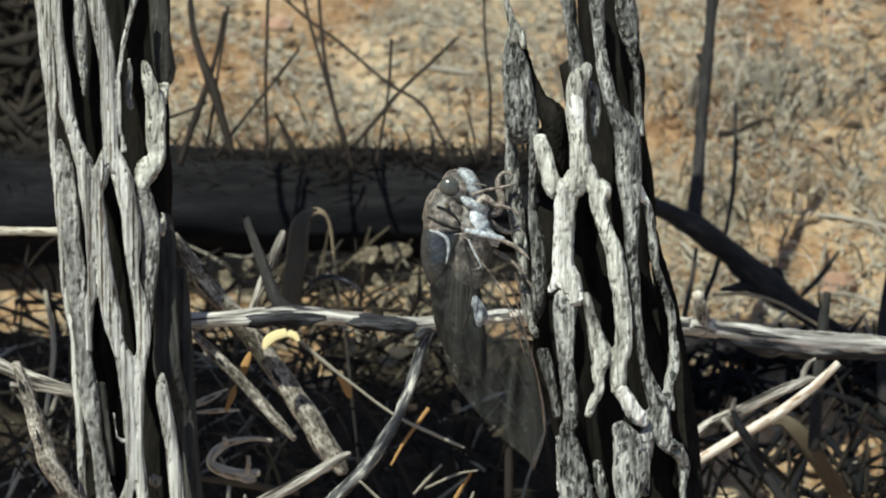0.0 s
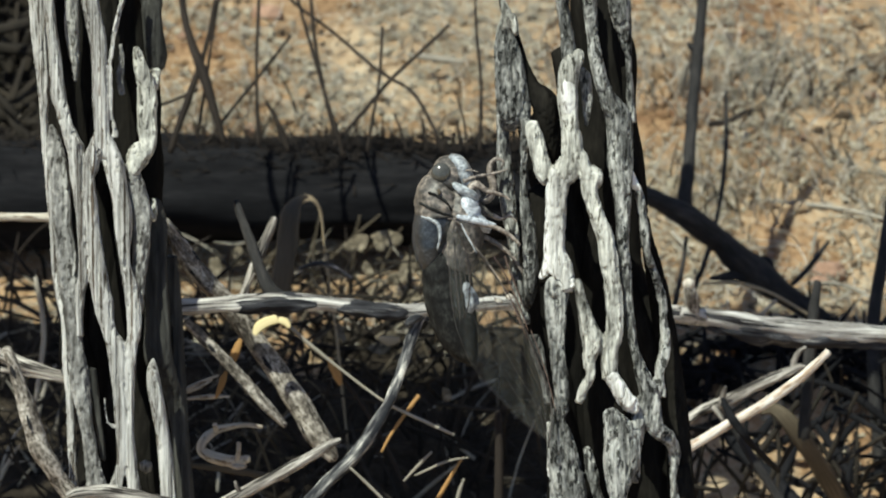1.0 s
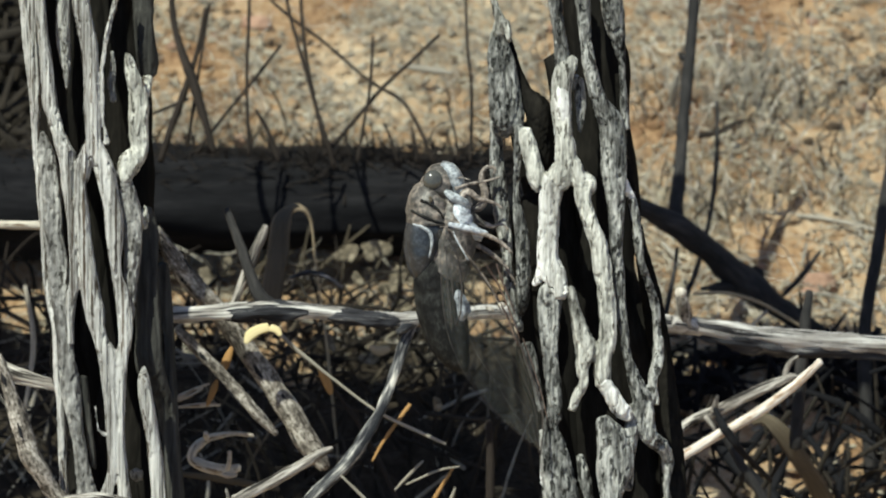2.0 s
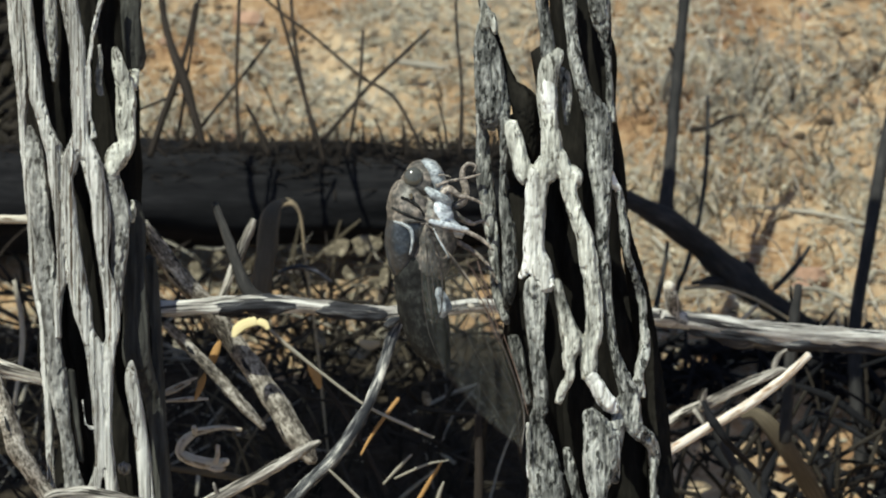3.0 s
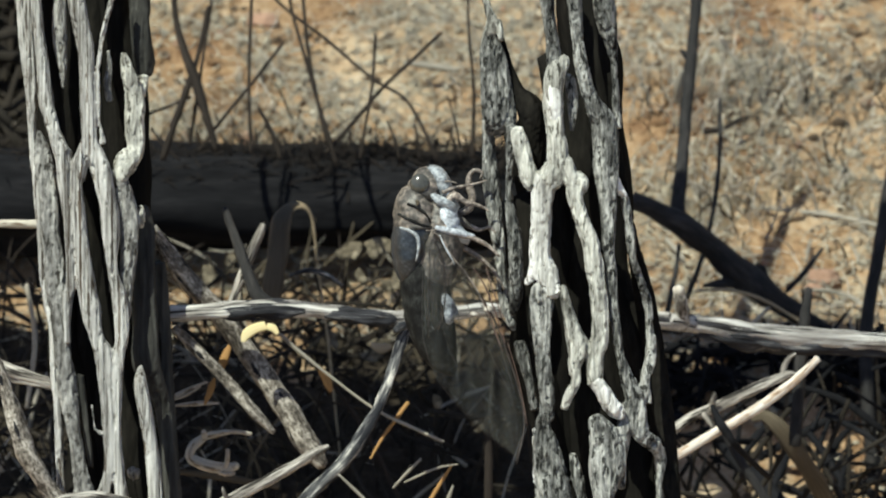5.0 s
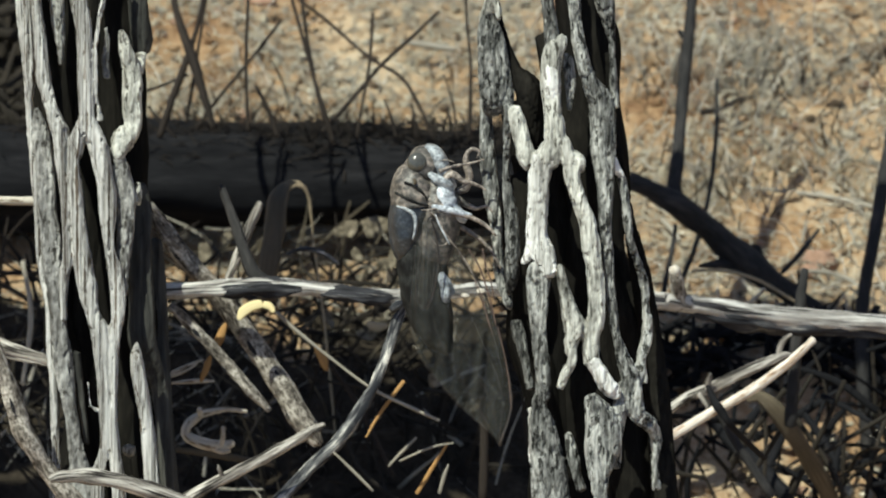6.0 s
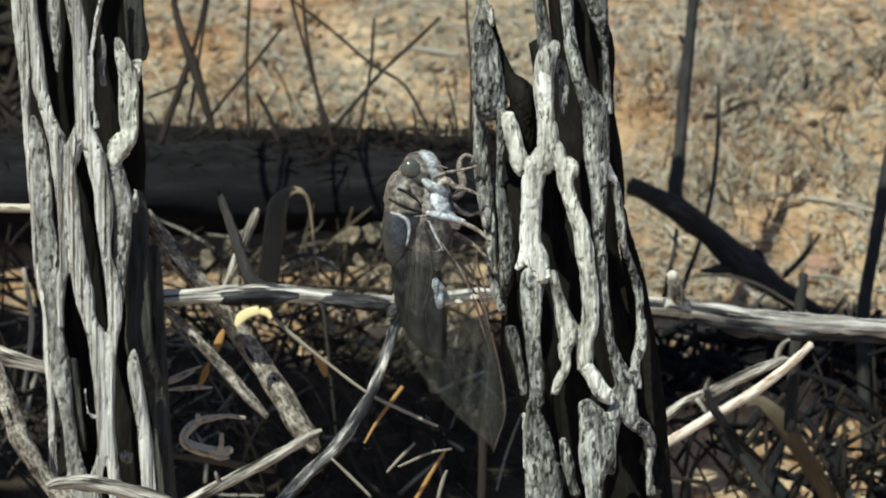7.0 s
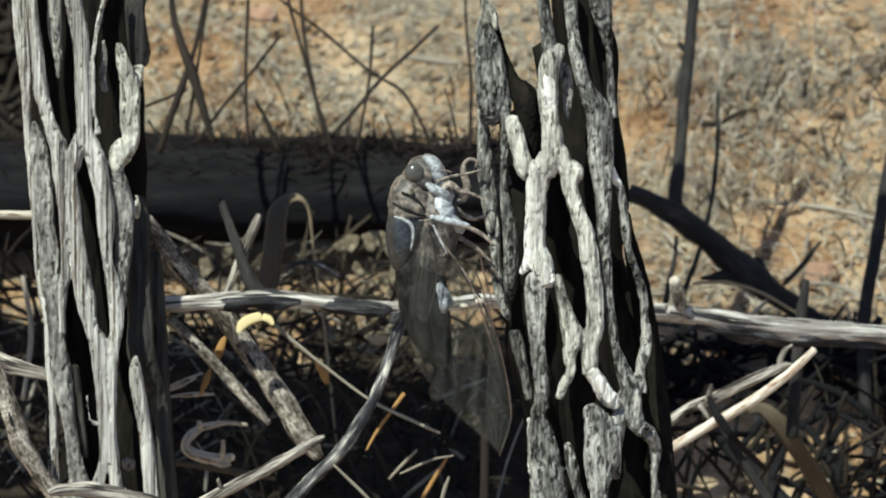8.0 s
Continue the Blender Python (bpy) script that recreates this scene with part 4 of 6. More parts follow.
stick("bleached_twig", [(-0.07215, 0.06922, 0.07568, 0.00068), (-0.0636, 0.06913, 0.07554, 0.00068), (-0.05676, 0.06908, 0.07547, 0.00068), (-0.04864, 0.06888, 0.07519, 0.00068)], M_WHITE, "straight white bleached twig", seg=8)
stick("bark_stick", [(-0.04355, 0.05394, 0.08558, 0.00058), (-0.04215, 0.05382, 0.08231, 0.00109), (-0.04054, 0.0534, 0.07954, 0.00134), (-0.03813, 0.05312, 0.07564, 0.00143), (-0.03487, 0.05294, 0.07144, 0.00152), (-0.03241, 0.05215, 0.06785, 0.00152), (-0.02993, 0.05121, 0.06415, 0.00161), (-0.0274, 0.04934, 0.06122, 0.00169), (-0.02486, 0.04705, 0.05797, 0.00169), (-0.02232, 0.04473, 0.05464, 0.00169), (-0.01995, 0.04269, 0.05173, 0.00152), (-0.01877, 0.04162, 0.05021, 0.00085)], M_BARK,
      "speckled bark stick leaning down into the litter", "stick", seg=14, rough=0.10, knots=0.15)
stick("bark_stick", [(-0.04051, 0.04711, 0.072, 0.00067), (-0.03721, 0.046, 0.06867, 0.00084), (-0.03306, 0.04417, 0.0643, 0.00092), (-0.02887, 0.04147, 0.06045, 0.00084), (-0.02597, 0.04054, 0.05738, 0.0005)], M_BARK, "thin bark stick beside a thicker one", "stick", seg=10, rough=0.14)
stick("forked_twig", [(-0.00574, 0.05294, 0.06812, 0.00063), (-0.0071, 0.05134, 0.06584, 0.00076), (-0.00827, 0.04836, 0.06331, 0.00076), (-0.00944, 0.04552, 0.06101, 0.00069), (-0.01143, 0.0415, 0.05875, 0.00082), (-0.01492, 0.03682, 0.05556, 0.00094), (-0.01906, 0.03283, 0.05335, 0.00094), (-0.02364, 0.02763, 0.05115, 0.00093), (-0.02852, 0.02217, 0.04858, 0.00087)], M_GREYTWIG,
      "crooked twig branching down from the long stick", seg=12, rough=0.14, knots=0.3, twigs=[[(-0.00524, 0.05323, 0.06854, 0.00059), (-0.00666, 0.05213, 0.06871, 0.00067), (-0.00792, 0.05084, 0.0686, 0.00042)]])
stick("tapering_twig", [(-0.04052, 0.01753, 0.0559, 0.00098), (-0.03482, 0.02044, 0.05831, 0.0009), (-0.02998, 0.02344, 0.05911, 0.00084), (-0.0251, 0.02654, 0.06005, 0.00084), (-0.021, 0.02866, 0.06134, 0.00077), (-0.01855, 0.03027, 0.06189, 0.00056), (-0.01739, 0.0306, 0.06236, 0.00035)], M_STICK,
      "tapering grey twig with a blunt tip", seg=10, rough=0.12, twigs=[[(-0.03199, 0.02208, 0.05891, 0.00041), (-0.03252, 0.02209, 0.06067, 0.00033), (-0.03269, 0.02242, 0.06114, 0.00016)]])
stick("weathered_twig", [(-0.05615, 0.01089, 0.06735, 0.00051), (-0.05438, 0.01117, 0.06774, 0.00087), (-0.05041, 0.01196, 0.06713, 0.00109), (-0.04563, 0.0122, 0.06573, 0.00117), (-0.04008, 0.01276, 0.06304, 0.00124), (-0.03373, 0.01359, 0.05899, 0.00132)], M_STICK,
      "weathered split twig lying across a cactus stem", seg=12, rough=0.14)
stick("bark_stick", [(-0.06514, 0.02554, 0.08303, 0.00073), (-0.0636, 0.02379, 0.07879, 0.00089), (-0.0619, 0.0211, 0.0732, 0.0013), (-0.06012, 0.0191, 0.06861, 0.0013), (-0.05743, 0.01812, 0.06372, 0.00122), (-0.0535, 0.01689, 0.05848, 0.00123), (-0.04872, 0.01588, 0.05355, 0.00115)], M_BARK, "crooked bark stick beside a cactus stem", "stick", seg=12, rough=0.16, knots=0.3)
stick("bleached_twig", [(0.03133, 0.04843, 0.04437, 0.00077), (0.03647, 0.05021, 0.04678, 0.00077), (0.04091, 0.05156, 0.04908, 0.00077), (0.04328, 0.05183, 0.05038, 0.00077), (0.04835, 0.05294, 0.0536, 0.00077), (0.05256, 0.05407, 0.05679, 0.00068), (0.05594, 0.05559, 0.0597, 0.0006)], M_PEELED, "straight peeled whitish-tan broken twig", seg=10, rough=0.07)
stick("grey_twig", [(0.03149, 0.05367, 0.04502, 0.00077), (0.03616, 0.05605, 0.04764, 0.00077), (0.04006, 0.05608, 0.04977, 0.00086), (0.04435, 0.05719, 0.05151, 0.00086), (0.04872, 0.05919, 0.05238, 0.00077), (0.0518, 0.06081, 0.0528, 0.0006), (0.05356, 0.06105, 0.0523, 0.00026)], M_STICK, "grey twig with one short spur", seg=10, rough=0.14,
      twigs=[[(0.03999, 0.05525, 0.0505, 0.00051), (0.04028, 0.05519, 0.05215, 0.00043), (0.04048, 0.05498, 0.05359, 0.00026)], [(0.03896, 0.05481, 0.04987, 0.0006), (0.03994, 0.05313, 0.0492, 0.00043), (0.04045, 0.05254, 0.04836, 0.00026)], [(0.05104, 0.06068, 0.05236, 0.00043), (0.05138, 0.06169, 0.05376, 0.00052), (0.05207, 0.06242, 0.05472, 0.00043), (0.05311, 0.06283, 0.05527, 0.00026)]])
stick("curled_twig", [(-0.02984, 0.04919, 0.05056, 0.00026), (-0.03227, 0.04858, 0.05144, 0.00034), (-0.03478, 0.04764, 0.05183, 0.00051), (-0.0369, 0.0473, 0.05134, 0.0006), (-0.03855, 0.04567, 0.05076, 0.00068), (-0.03889, 0.04484, 0.04958, 0.00076), (-0.03771, 0.04435, 0.04888, 0.00085), (-0.03558, 0.04396, 0.04833, 0.00085), (-0.03333, 0.04466, 0.04758, 0.00085), (-0.0318, 0.04491, 0.04793, 0.0006)], M_WHITE, "curled pale twig hooked back on itself", seg=10, rough=0.12,
      twigs=[[(-0.03363, 0.04396, 0.04833, 0.00042), (-0.03325, 0.0439, 0.04997, 0.00034), (-0.03325, 0.04468, 0.05109, 0.00034)], [(-0.03669, 0.04655, 0.05201, 0.00042), (-0.03681, 0.04623, 0.05331, 0.00042)], [(-0.03473, 0.04353, 0.0477, 0.00034), (-0.03329, 0.04333, 0.04742, 0.00042), (-0.03219, 0.04343, 0.04756, 0.00025)]])
stick("pale_husk", [(-0.04156, 0.04664, 0.05913, 0.00034), (-0.04004, 0.04713, 0.05982, 0.00034), (-0.03835, 0.04761, 0.06051, 0.00025), (-0.0362, 0.0489, 0.06061, 0.00017)], M_WHITE, "looped pale plant husk", "husk", "pale husks", seg=6,
      twigs=[[(-0.04156, 0.04664, 0.05913, 0.00025), (-0.04038, 0.04674, 0.05926, 0.00025), (-0.03869, 0.04713, 0.05982, 0.00025), (-0.03713, 0.04851, 0.06005, 0.00017)]])
stick("pale_husk", [(-0.04128, 0.04687, 0.0577, 0.00017), (-0.03925, 0.04696, 0.05784, 0.00034), (-0.03713, 0.04706, 0.05798, 0.00042), (-0.03456, 0.04786, 0.05738, 0.00017)], M_WHITE, "flat torn pale plant husk", "husk", "pale husks", seg=6)
stick("broken_stub", [(-0.0329, 0.05506, 0.06941, 0.00059), (-0.03147, 0.05725, 0.07253, 0.00068), (-0.02977, 0.05958, 0.07585, 0.00076), (-0.02838, 0.06055, 0.07899, 0.00076), (-0.02762, 0.06166, 0.08058, 0.00051)], M_STICK, "short pale broken stub leaning on a stick", seg=8)
stick("grey_twig", [(-0.07083, 0.04657, 0.06774, 0.00101), (-0.06495, 0.04503, 0.06554, 0.00109), (-0.05992, 0.04417, 0.0643, 0.00084), (-0.05572, 0.04368, 0.06362, 0.00067)], M_STICK, "grey split twig behind a cactus stem", seg=8, twigs=[[(-0.06831, 0.04465, 0.06499, 0.00042), (-0.06243, 0.04407, 0.06417, 0.0005), (-0.05824, 0.04344, 0.06327, 0.00034)]])

def bark_flakes(ob, rows, count, seed):
    """Loose plates of bark along a stick, each a part of it."""
    rnd = random.Random(seed)
    s = spline(rows, 8)
    d = np.gradient(s[:, :3], axis=0)
    d /= np.linalg.norm(d, axis=1, keepdims=True)
    for _ in range(count):
        i = rnd.randrange(3, len(s) - 4)
        n = np.cross(d[i], (0.0, 0.57, 0.82))
        n /= np.linalg.norm(n)
        b = np.cross(n, d[i])
        a = rnd.uniform(-1.2, 4.3)
        out = math.cos(a) * n + math.sin(a) * b
        across = np.cross(d[i], out)
        half, w = rnd.uniform(0.0004, 0.0013), rnd.uniform(0.00018, 0.0004)
        c = s[i, :3] + out * s[i, 3] * 1.02
        lift = out * rnd.uniform(0.0, 0.00025)
        g = tube(Geo(), [(*(c - d[i] * half), w * 0.5), (*(c + across * w * 0.3), w), (*(c + d[i] * half + lift), w * 0.4)], 8, 4, 0.3, rnd.uniform(0, 9), 0.35, tuple(out))
        part("bark_flake", g.mesh("bark_flake", ob.location), M_BARK if rnd.random() < 0.6 else M_STREAKBARK, ob)


for n, ob in enumerate([o for o in bpy.data.objects if o.name.split(".")[0] == "bark_stick"]):
    bark_flakes(ob, bark_rows[n], (34, 16, 22)[n], 70 + n)


# ---------------------------------------------------------------- dry grass and weeds
F = (0.0, 0.8, -0.57)
stick("dry_grass", [(-0.02885, 0.09066, 0.04178, 0.00134), (-0.02817, 0.09481, 0.04598, 0.00161), (-0.02752, 0.09954, 0.04924, 0.00171), (-0.02705, 0.10377, 0.05179, 0.00153), (-0.02606, 0.10749, 0.05187, 0.00091), (-0.02474, 0.1112, 0.05021, 0.00064)], M_TAN, "broad folded grey grass blade", "grass blade", flat=0.25, wide=F, seg=8)
stick("dry_grass", [(-0.02759, 0.11737, 0.04332, 0.00074), (-0.02578, 0.12162, 0.04242, 0.00074), (-0.02399, 0.12317, 0.04114, 0.00074), (-0.02281, 0.12261, 0.0386, 0.00056), (-0.02216, 0.11899, 0.03343, 0.00046), (-0.02114, 0.11474, 0.02736, 0.00046), (-0.02022, 0.11048, 0.02128, 0.00056), (-0.01931, 0.10596, 0.01309, 0.00056), (-0.01841, 0.10144, 0.00487, 0.00046)], M_STRAW, "tan grass blade bent over at its top", "grass blade", flat=0.3, wide=F, seg=8)
stick("yellow_husk", [(-0.03029, 0.04429, 0.07145, 0.00033), (-0.02971, 0.04491, 0.07234, 0.00075), (-0.02845, 0.04539, 0.07303, 0.00075), (-0.02695, 0.04563, 0.07337, 0.00067)], M_YELLOW, "pale yellow curled husk fragment", "husk", "yellow husks", flat=0.14, wide=F, seg=8)
stick("yellow_husk", [(-0.02662, 0.04558, 0.0733, 0.00058), (-0.0257, 0.04539, 0.07303, 0.00058), (-0.02511, 0.04496, 0.07241, 0.00033)], M_YELLOW, "short pale yellow husk fragment", "husk", "yellow husks", flat=0.14, wide=F, seg=8)
stick("orange_husk", [(-0.03261, 0.0513, 0.06577, 0.00021), (-0.0332, 0.05052, 0.06466, 0.00059), (-0.03396, 0.04955, 0.06328, 0.00063), (-0.0348, 0.04868, 0.06203, 0.00034)], M_ORANGE, "orange dry husk behind a stick", "husk", flat=0.3, wide=F, seg=8)
stick("orange_husk", [(-0.03649, 0.04616, 0.05843, 0.00017), (-0.03599, 0.04684, 0.0594, 0.00042), (-0.03548, 0.04761, 0.06051, 0.00051), (-0.03497, 0.04839, 0.06162, 0.00025)], M_ORANGE, "small orange dry plant husk", "husk", flat=0.3, wide=F, seg=8)
stick("orange_straw", [(-0.02066, 0.08013, 0.0407, 0.00018), (-0.02004, 0.07932, 0.03954, 0.00062), (-0.01933, 0.07855, 0.03845, 0.00071), (-0.0188, 0.07769, 0.03721, 0.00035)], M_ORANGE, "orange dry grass blade standing in litter", "grass blade", flat=0.3, wide=F, seg=8)
stick("orange_straw", [(-0.00619, 0.0567, 0.05082, 0.00034), (-0.00807, 0.05442, 0.04931, 0.00033), (-0.0102, 0.0519, 0.04745, 0.00028), (-0.0119, 0.04938, 0.0456, 0.00015)], M_ORANGE, "split orange dry straw fragment", "straw", flat=0.4, wide=F, seg=6)
stick("orange_straw", [(0.00052, 0.05287, 0.04186, 0.00017), (-0.00164, 0.05089, 0.03904, 0.00034), (-0.00422, 0.04842, 0.03551, 0.00034)], M_ORANGE, "orange-brown dry straw fragment", "straw", flat=0.4, wide=F, seg=6)
stick("reddish_twig", [(0.00588, 0.05923, 0.04571, 0.00052), (0.00605, 0.05526, 0.04005, 0.00069), (0.00588, 0.0503, 0.03296, 0.00069)], M_STEM, "red-brown upright dead stem", "dead stem", seg=8)
stick("thin_runner", [(-0.02563, 0.06109, 0.06058, 0.00027), (-0.02263, 0.05952, 0.05833, 0.00032), (-0.01834, 0.05755, 0.05552, 0.00022), (-0.01148, 0.0546, 0.05131, 0.00022), (-0.00549, 0.05288, 0.04885, 0.00027), (-0.00077, 0.05165, 0.0471, 0.00022)], M_GREYSTRAW, "long thin grey dead runner", "dead stem", seg=8)
stick("straw", [(-0.00418, 0.04779, 0.04681, 0.00017), (-0.00632, 0.04656, 0.04506, 0.00026), (-0.00845, 0.04524, 0.04317, 0.00017)], M_GREYSTRAW, "short pale bleached straw piece", "straw", "pale straws", seg=6)
stick("straw", [(0.00137, 0.04968, 0.04429, 0.00013), (-0.00206, 0.04929, 0.04373, 0.00021), (-0.00677, 0.04811, 0.04204, 0.00017)], M_GREYSTRAW, "thin pale bleached straw piece", "straw", "pale straws", seg=6)
stick("straw", [(0.00068, 0.04464, 0.04406, 0.00017), (0, 0.04357, 0.04253, 0.00034), (-0.00068, 0.0421, 0.04043, 0.00026)], M_GREYSTRAW, "short upright pale straw piece", "straw", "pale straws", seg=6)
stick("straw", [(-0.01619, 0.03299, 0.05532, 0.00017), (-0.01371, 0.0324, 0.05273, 0.00025), (-0.01038, 0.03127, 0.04938, 0.00021)], M_GREYSTRAW, "thin pale bleached straw piece", "straw", "pale straws", seg=6)
stick("dry_grass", [(0.04803, 0.08396, 0.02699, 0.00063), (0.04995, 0.08337, 0.02789, 0.00099), (0.05222, 0.08154, 0.02702, 0.00153), (0.05541, 0.08071, 0.02235, 0.00162), (0.05944, 0.08212, 0.0139, 0.00163), (0.06331, 0.08558, 0.00315, 0.00147)], M_TAN, "broad bent tan grass blade", "grass blade", flat=0.2, wide=F, seg=8)

def weed(*rows):
    stick("dead_weed", rows, M_STEM, "thin brown dead weed stem standing behind the log", "weed stem", "dead weed stems", seg=7, rough=0.06)


weed((-0.03357, 0.14074, 0.04008, 0.00034), (-0.03389, 0.14536, 0.04494, 0.0003), (-0.03407, 0.15137, 0.05004, 0.0003), (-0.03381, 0.15934, 0.05619, 0.0003), (-0.0337, 0.16541, 0.06136, 0.00028))
weed((-0.04249, 0.1435, 0.0388, 0.00027), (-0.03832, 0.14843, 0.04235, 0.0003), (-0.0337, 0.15421, 0.04538, 0.0003), (-0.02866, 0.16051, 0.04914, 0.00028))
weed((-0.01959, 0.14547, 0.03463, 0.00041), (-0.02073, 0.14792, 0.03814, 0.00041), (-0.02249, 0.15259, 0.04132, 0.00034), (-0.02477, 0.15949, 0.04594, 0.00031), (-0.02726, 0.16697, 0.05139, 0.00028), (-0.02828, 0.17197, 0.05505, 0.00028))
weed((-0.02116, 0.14904, 0.03625, 0.00034), (-0.02302, 0.15536, 0.04179, 0.00034), (-0.02451, 0.16143, 0.04697, 0.00034), (-0.02537, 0.16892, 0.05243, 0.00031), (-0.02559, 0.17308, 0.05663, 0.00028))
weed((-0.00278, 0.151, 0.03207, 0.00028), (-0.0047, 0.1543, 0.03504, 0.00031), (-0.00692, 0.15834, 0.03732, 0.00031), (-0.00904, 0.1605, 0.03866, 0.00031), (-0.01387, 0.16299, 0.04048, 0.00028), (-0.02162, 0.16844, 0.04477, 0.00028), (-0.02748, 0.17262, 0.04726, 0.00028), (-0.03235, 0.17597, 0.0503, 0.00028))
weed((-0.0214, 0.14988, 0.03396, 0.00034), (-0.01666, 0.15457, 0.03717, 0.00038), (-0.0119, 0.15948, 0.0407, 0.00035), (-0.00664, 0.16397, 0.04363, 0.00035), (-0.00183, 0.16826, 0.04626, 0.00028))
weed((-0.03928, 0.13851, 0.04213, 0.00056), (-0.04083, 0.14231, 0.04582, 0.00071), (-0.04281, 0.1475, 0.04974, 0.00096), (-0.04499, 0.15243, 0.05329, 0.00072), (-0.04642, 0.1571, 0.05648, 0.00057), (-0.0471, 0.1637, 0.06242, 0.00041))
weed((-0.04853, 0.14103, 0.03875, 0.00057), (-0.04669, 0.14511, 0.04284, 0.00064), (-0.04467, 0.1492, 0.04694, 0.00064), (-0.04259, 0.15469, 0.05129, 0.00041), (-0.04107, 0.16074, 0.05644, 0.00041))
weed((-0.0442, 0.14571, 0.03847, 0.00028), (-0.04311, 0.15063, 0.04375, 0.00028), (-0.04179, 0.15776, 0.05045, 0.00028), (-0.04065, 0.16383, 0.05562, 0.00028))
weed((0.00342, 0.14601, 0.03541, 0.00041), (0.00362, 0.15066, 0.04031, 0.00034), (0.00362, 0.15478, 0.04444, 0.00028), (0.00287, 0.16139, 0.0504, 0.00024), (0.00268, 0.16857, 0.05717, 0.00021))
weed((-0.01565, 0.1485, 0.03374, 0.00028), (-0.01471, 0.15262, 0.03788, 0.00028), (-0.0136, 0.15813, 0.04226, 0.00028), (-0.01305, 0.16477, 0.04825, 0.00028))
weed((-0.02884, 0.14435, 0.03652, 0.00041), (-0.03058, 0.1479, 0.03986, 0.00041), (-0.03271, 0.15092, 0.04242, 0.00028))
weed((-0.009, 0.15089, 0.03191, 0.00021), (-0.00997, 0.15375, 0.03426, 0.00021), (-0.01113, 0.15624, 0.03606, 0.00017))
weed((-0.00565, 0.15089, 0.03191, 0.00021), (-0.00594, 0.15375, 0.03426, 0.00021), (-0.00653, 0.15596, 0.03567, 0.00017))
weed((0.00134, 0.14922, 0.03302, 0.00021), (0.00077, 0.15291, 0.03654, 0.00021), (-0.00086, 0.15787, 0.04015, 0.00013))
weed((-0.05113, 0.1487, 0.04274, 0.00028), (-0.04739, 0.15036, 0.04336, 0.00028), (-0.04412, 0.15201, 0.04398, 0.00028))
weed((-0.05077, 0.14901, 0.03969, 0.00021), (-0.04887, 0.14737, 0.03736, 0.00021), (-0.04602, 0.1459, 0.03525, 0.00021))


def stray(name, rows, mat, label):
    leaf = name in ("dry_leaf", "dead_strip")
    stick(name, rows, mat, label, name.split("_")[-1], seg=8, rough=0.06, flat=0.3 if leaf else 1.0, wide=F if leaf else None)


stray("thin_runner", [(0.04064, 0.12732, 0.02093, 0.00028), (0.04588, 0.12825, 0.0205, 0.0003), (0.05167, 0.12901, 0.0181, 0.0003), (0.05653, 0.12912, 0.01477, 0.00028), (0.06094, 0.12921, 0.01142, 0.00024)], M_STRAW, "thin arching tan runner over the soil")
stray("straw", [(0.05053, 0.12684, 0.015, 0.00028), (0.05318, 0.12814, 0.01686, 0.00033)], M_WHITE, "short pale bleached straw piece")
stray("fallen_stalk", [(0.05603, 0.18277, -0.00101, 0.00035), (0.06502, 0.18177, -0.00069, 0.00045), (0.07191, 0.17943, -0.00054, 0.00045), (0.08186, 0.17746, -0.00162, 0.0004)], M_GREYSTRAW, "pale dead stalk lying on the soil")
stray("fallen_stalk", [(-0.00984, 0.22736, 0.00165, 0.00037), (-0.0046, 0.22622, 0.00177, 0.00073), (0.00063, 0.2249, 0.00162, 0.00042)], M_GREYSTRAW, "short pale dead stalk lying on the soil")
stray("straw", [(0.05391, 0.18204, 0.00667, 0.0002), (0.05337, 0.18149, 0.00413, 0.00035), (0.05293, 0.18059, 0.0011, 0.0003)], M_WHITE, "upright pale straw piece on soil")
stray("straw", [(0.04904, 0.22741, 0.00695, 0.00031), (0.0504, 0.22802, 0.00434, 0.00042), (0.05234, 0.2273, 0.00157, 0.00026)], M_WHITE, "slanting pale straw piece on soil")
stray("straw", [(0.04105, 0.20725, 0.01303, 0.00046), (0.04052, 0.20717, 0.00943, 0.00072), (0.04045, 0.20792, 0.00527, 0.00041)], M_GREYSTRAW, "upright pale stub of dead grass")
stray("dead_root", [(0.04503, 0.20081, 0.00383, 0.00061), (0.04886, 0.20199, 0.00378, 0.00046), (0.05184, 0.2046, 0.00402, 0.00041), (0.05523, 0.20651, 0.00325, 0.00031)], M_STEM, "dark curved dead root on soil")
stray("dead_root", [(0.06982, 0.1944, -0.0001, 0.00031), (0.07043, 0.19352, -0.00135, 0.00036), (0.07104, 0.19224, -0.00318, 0.00051)], M_STEM, "short dark dead root on soil")
stray("fallen_stalk", [(-0.02535, 0.09226, 0.04931, 0.00027), (-0.0227, 0.09354, 0.04939, 0.0004), (-0.01987, 0.094, 0.04831, 0.00045), (-0.0172, 0.09379, 0.04626, 0.00027)], M_GREYTWIG, "curved grey dead stalk under the log")
stray("dry_leaf", [(-0.01334, 0.1102, 0.02263, 0.00037), (-0.01167, 0.10983, 0.0221, 0.00083), (-0.01, 0.10999, 0.02232, 0.00046)], M_STRAW, "pale dry leaf on the litter")
stray("dead_strip", [(-0.04226, 0.05546, 0.03859, 0.00035), (-0.03498, 0.05496, 0.03788, 0.00061), (-0.02633, 0.05407, 0.0366, 0.00035)], M_TAN, "dull brown strip of dead leaf")
stray("dark_straw", [(0.04267, 0.07864, 0.02986, 0.00062), (0.04607, 0.07516, 0.02489, 0.00071), (0.0516, 0.0703, 0.01794, 0.0008)], M_DARK, "thick dark dead straw leaning over soil")
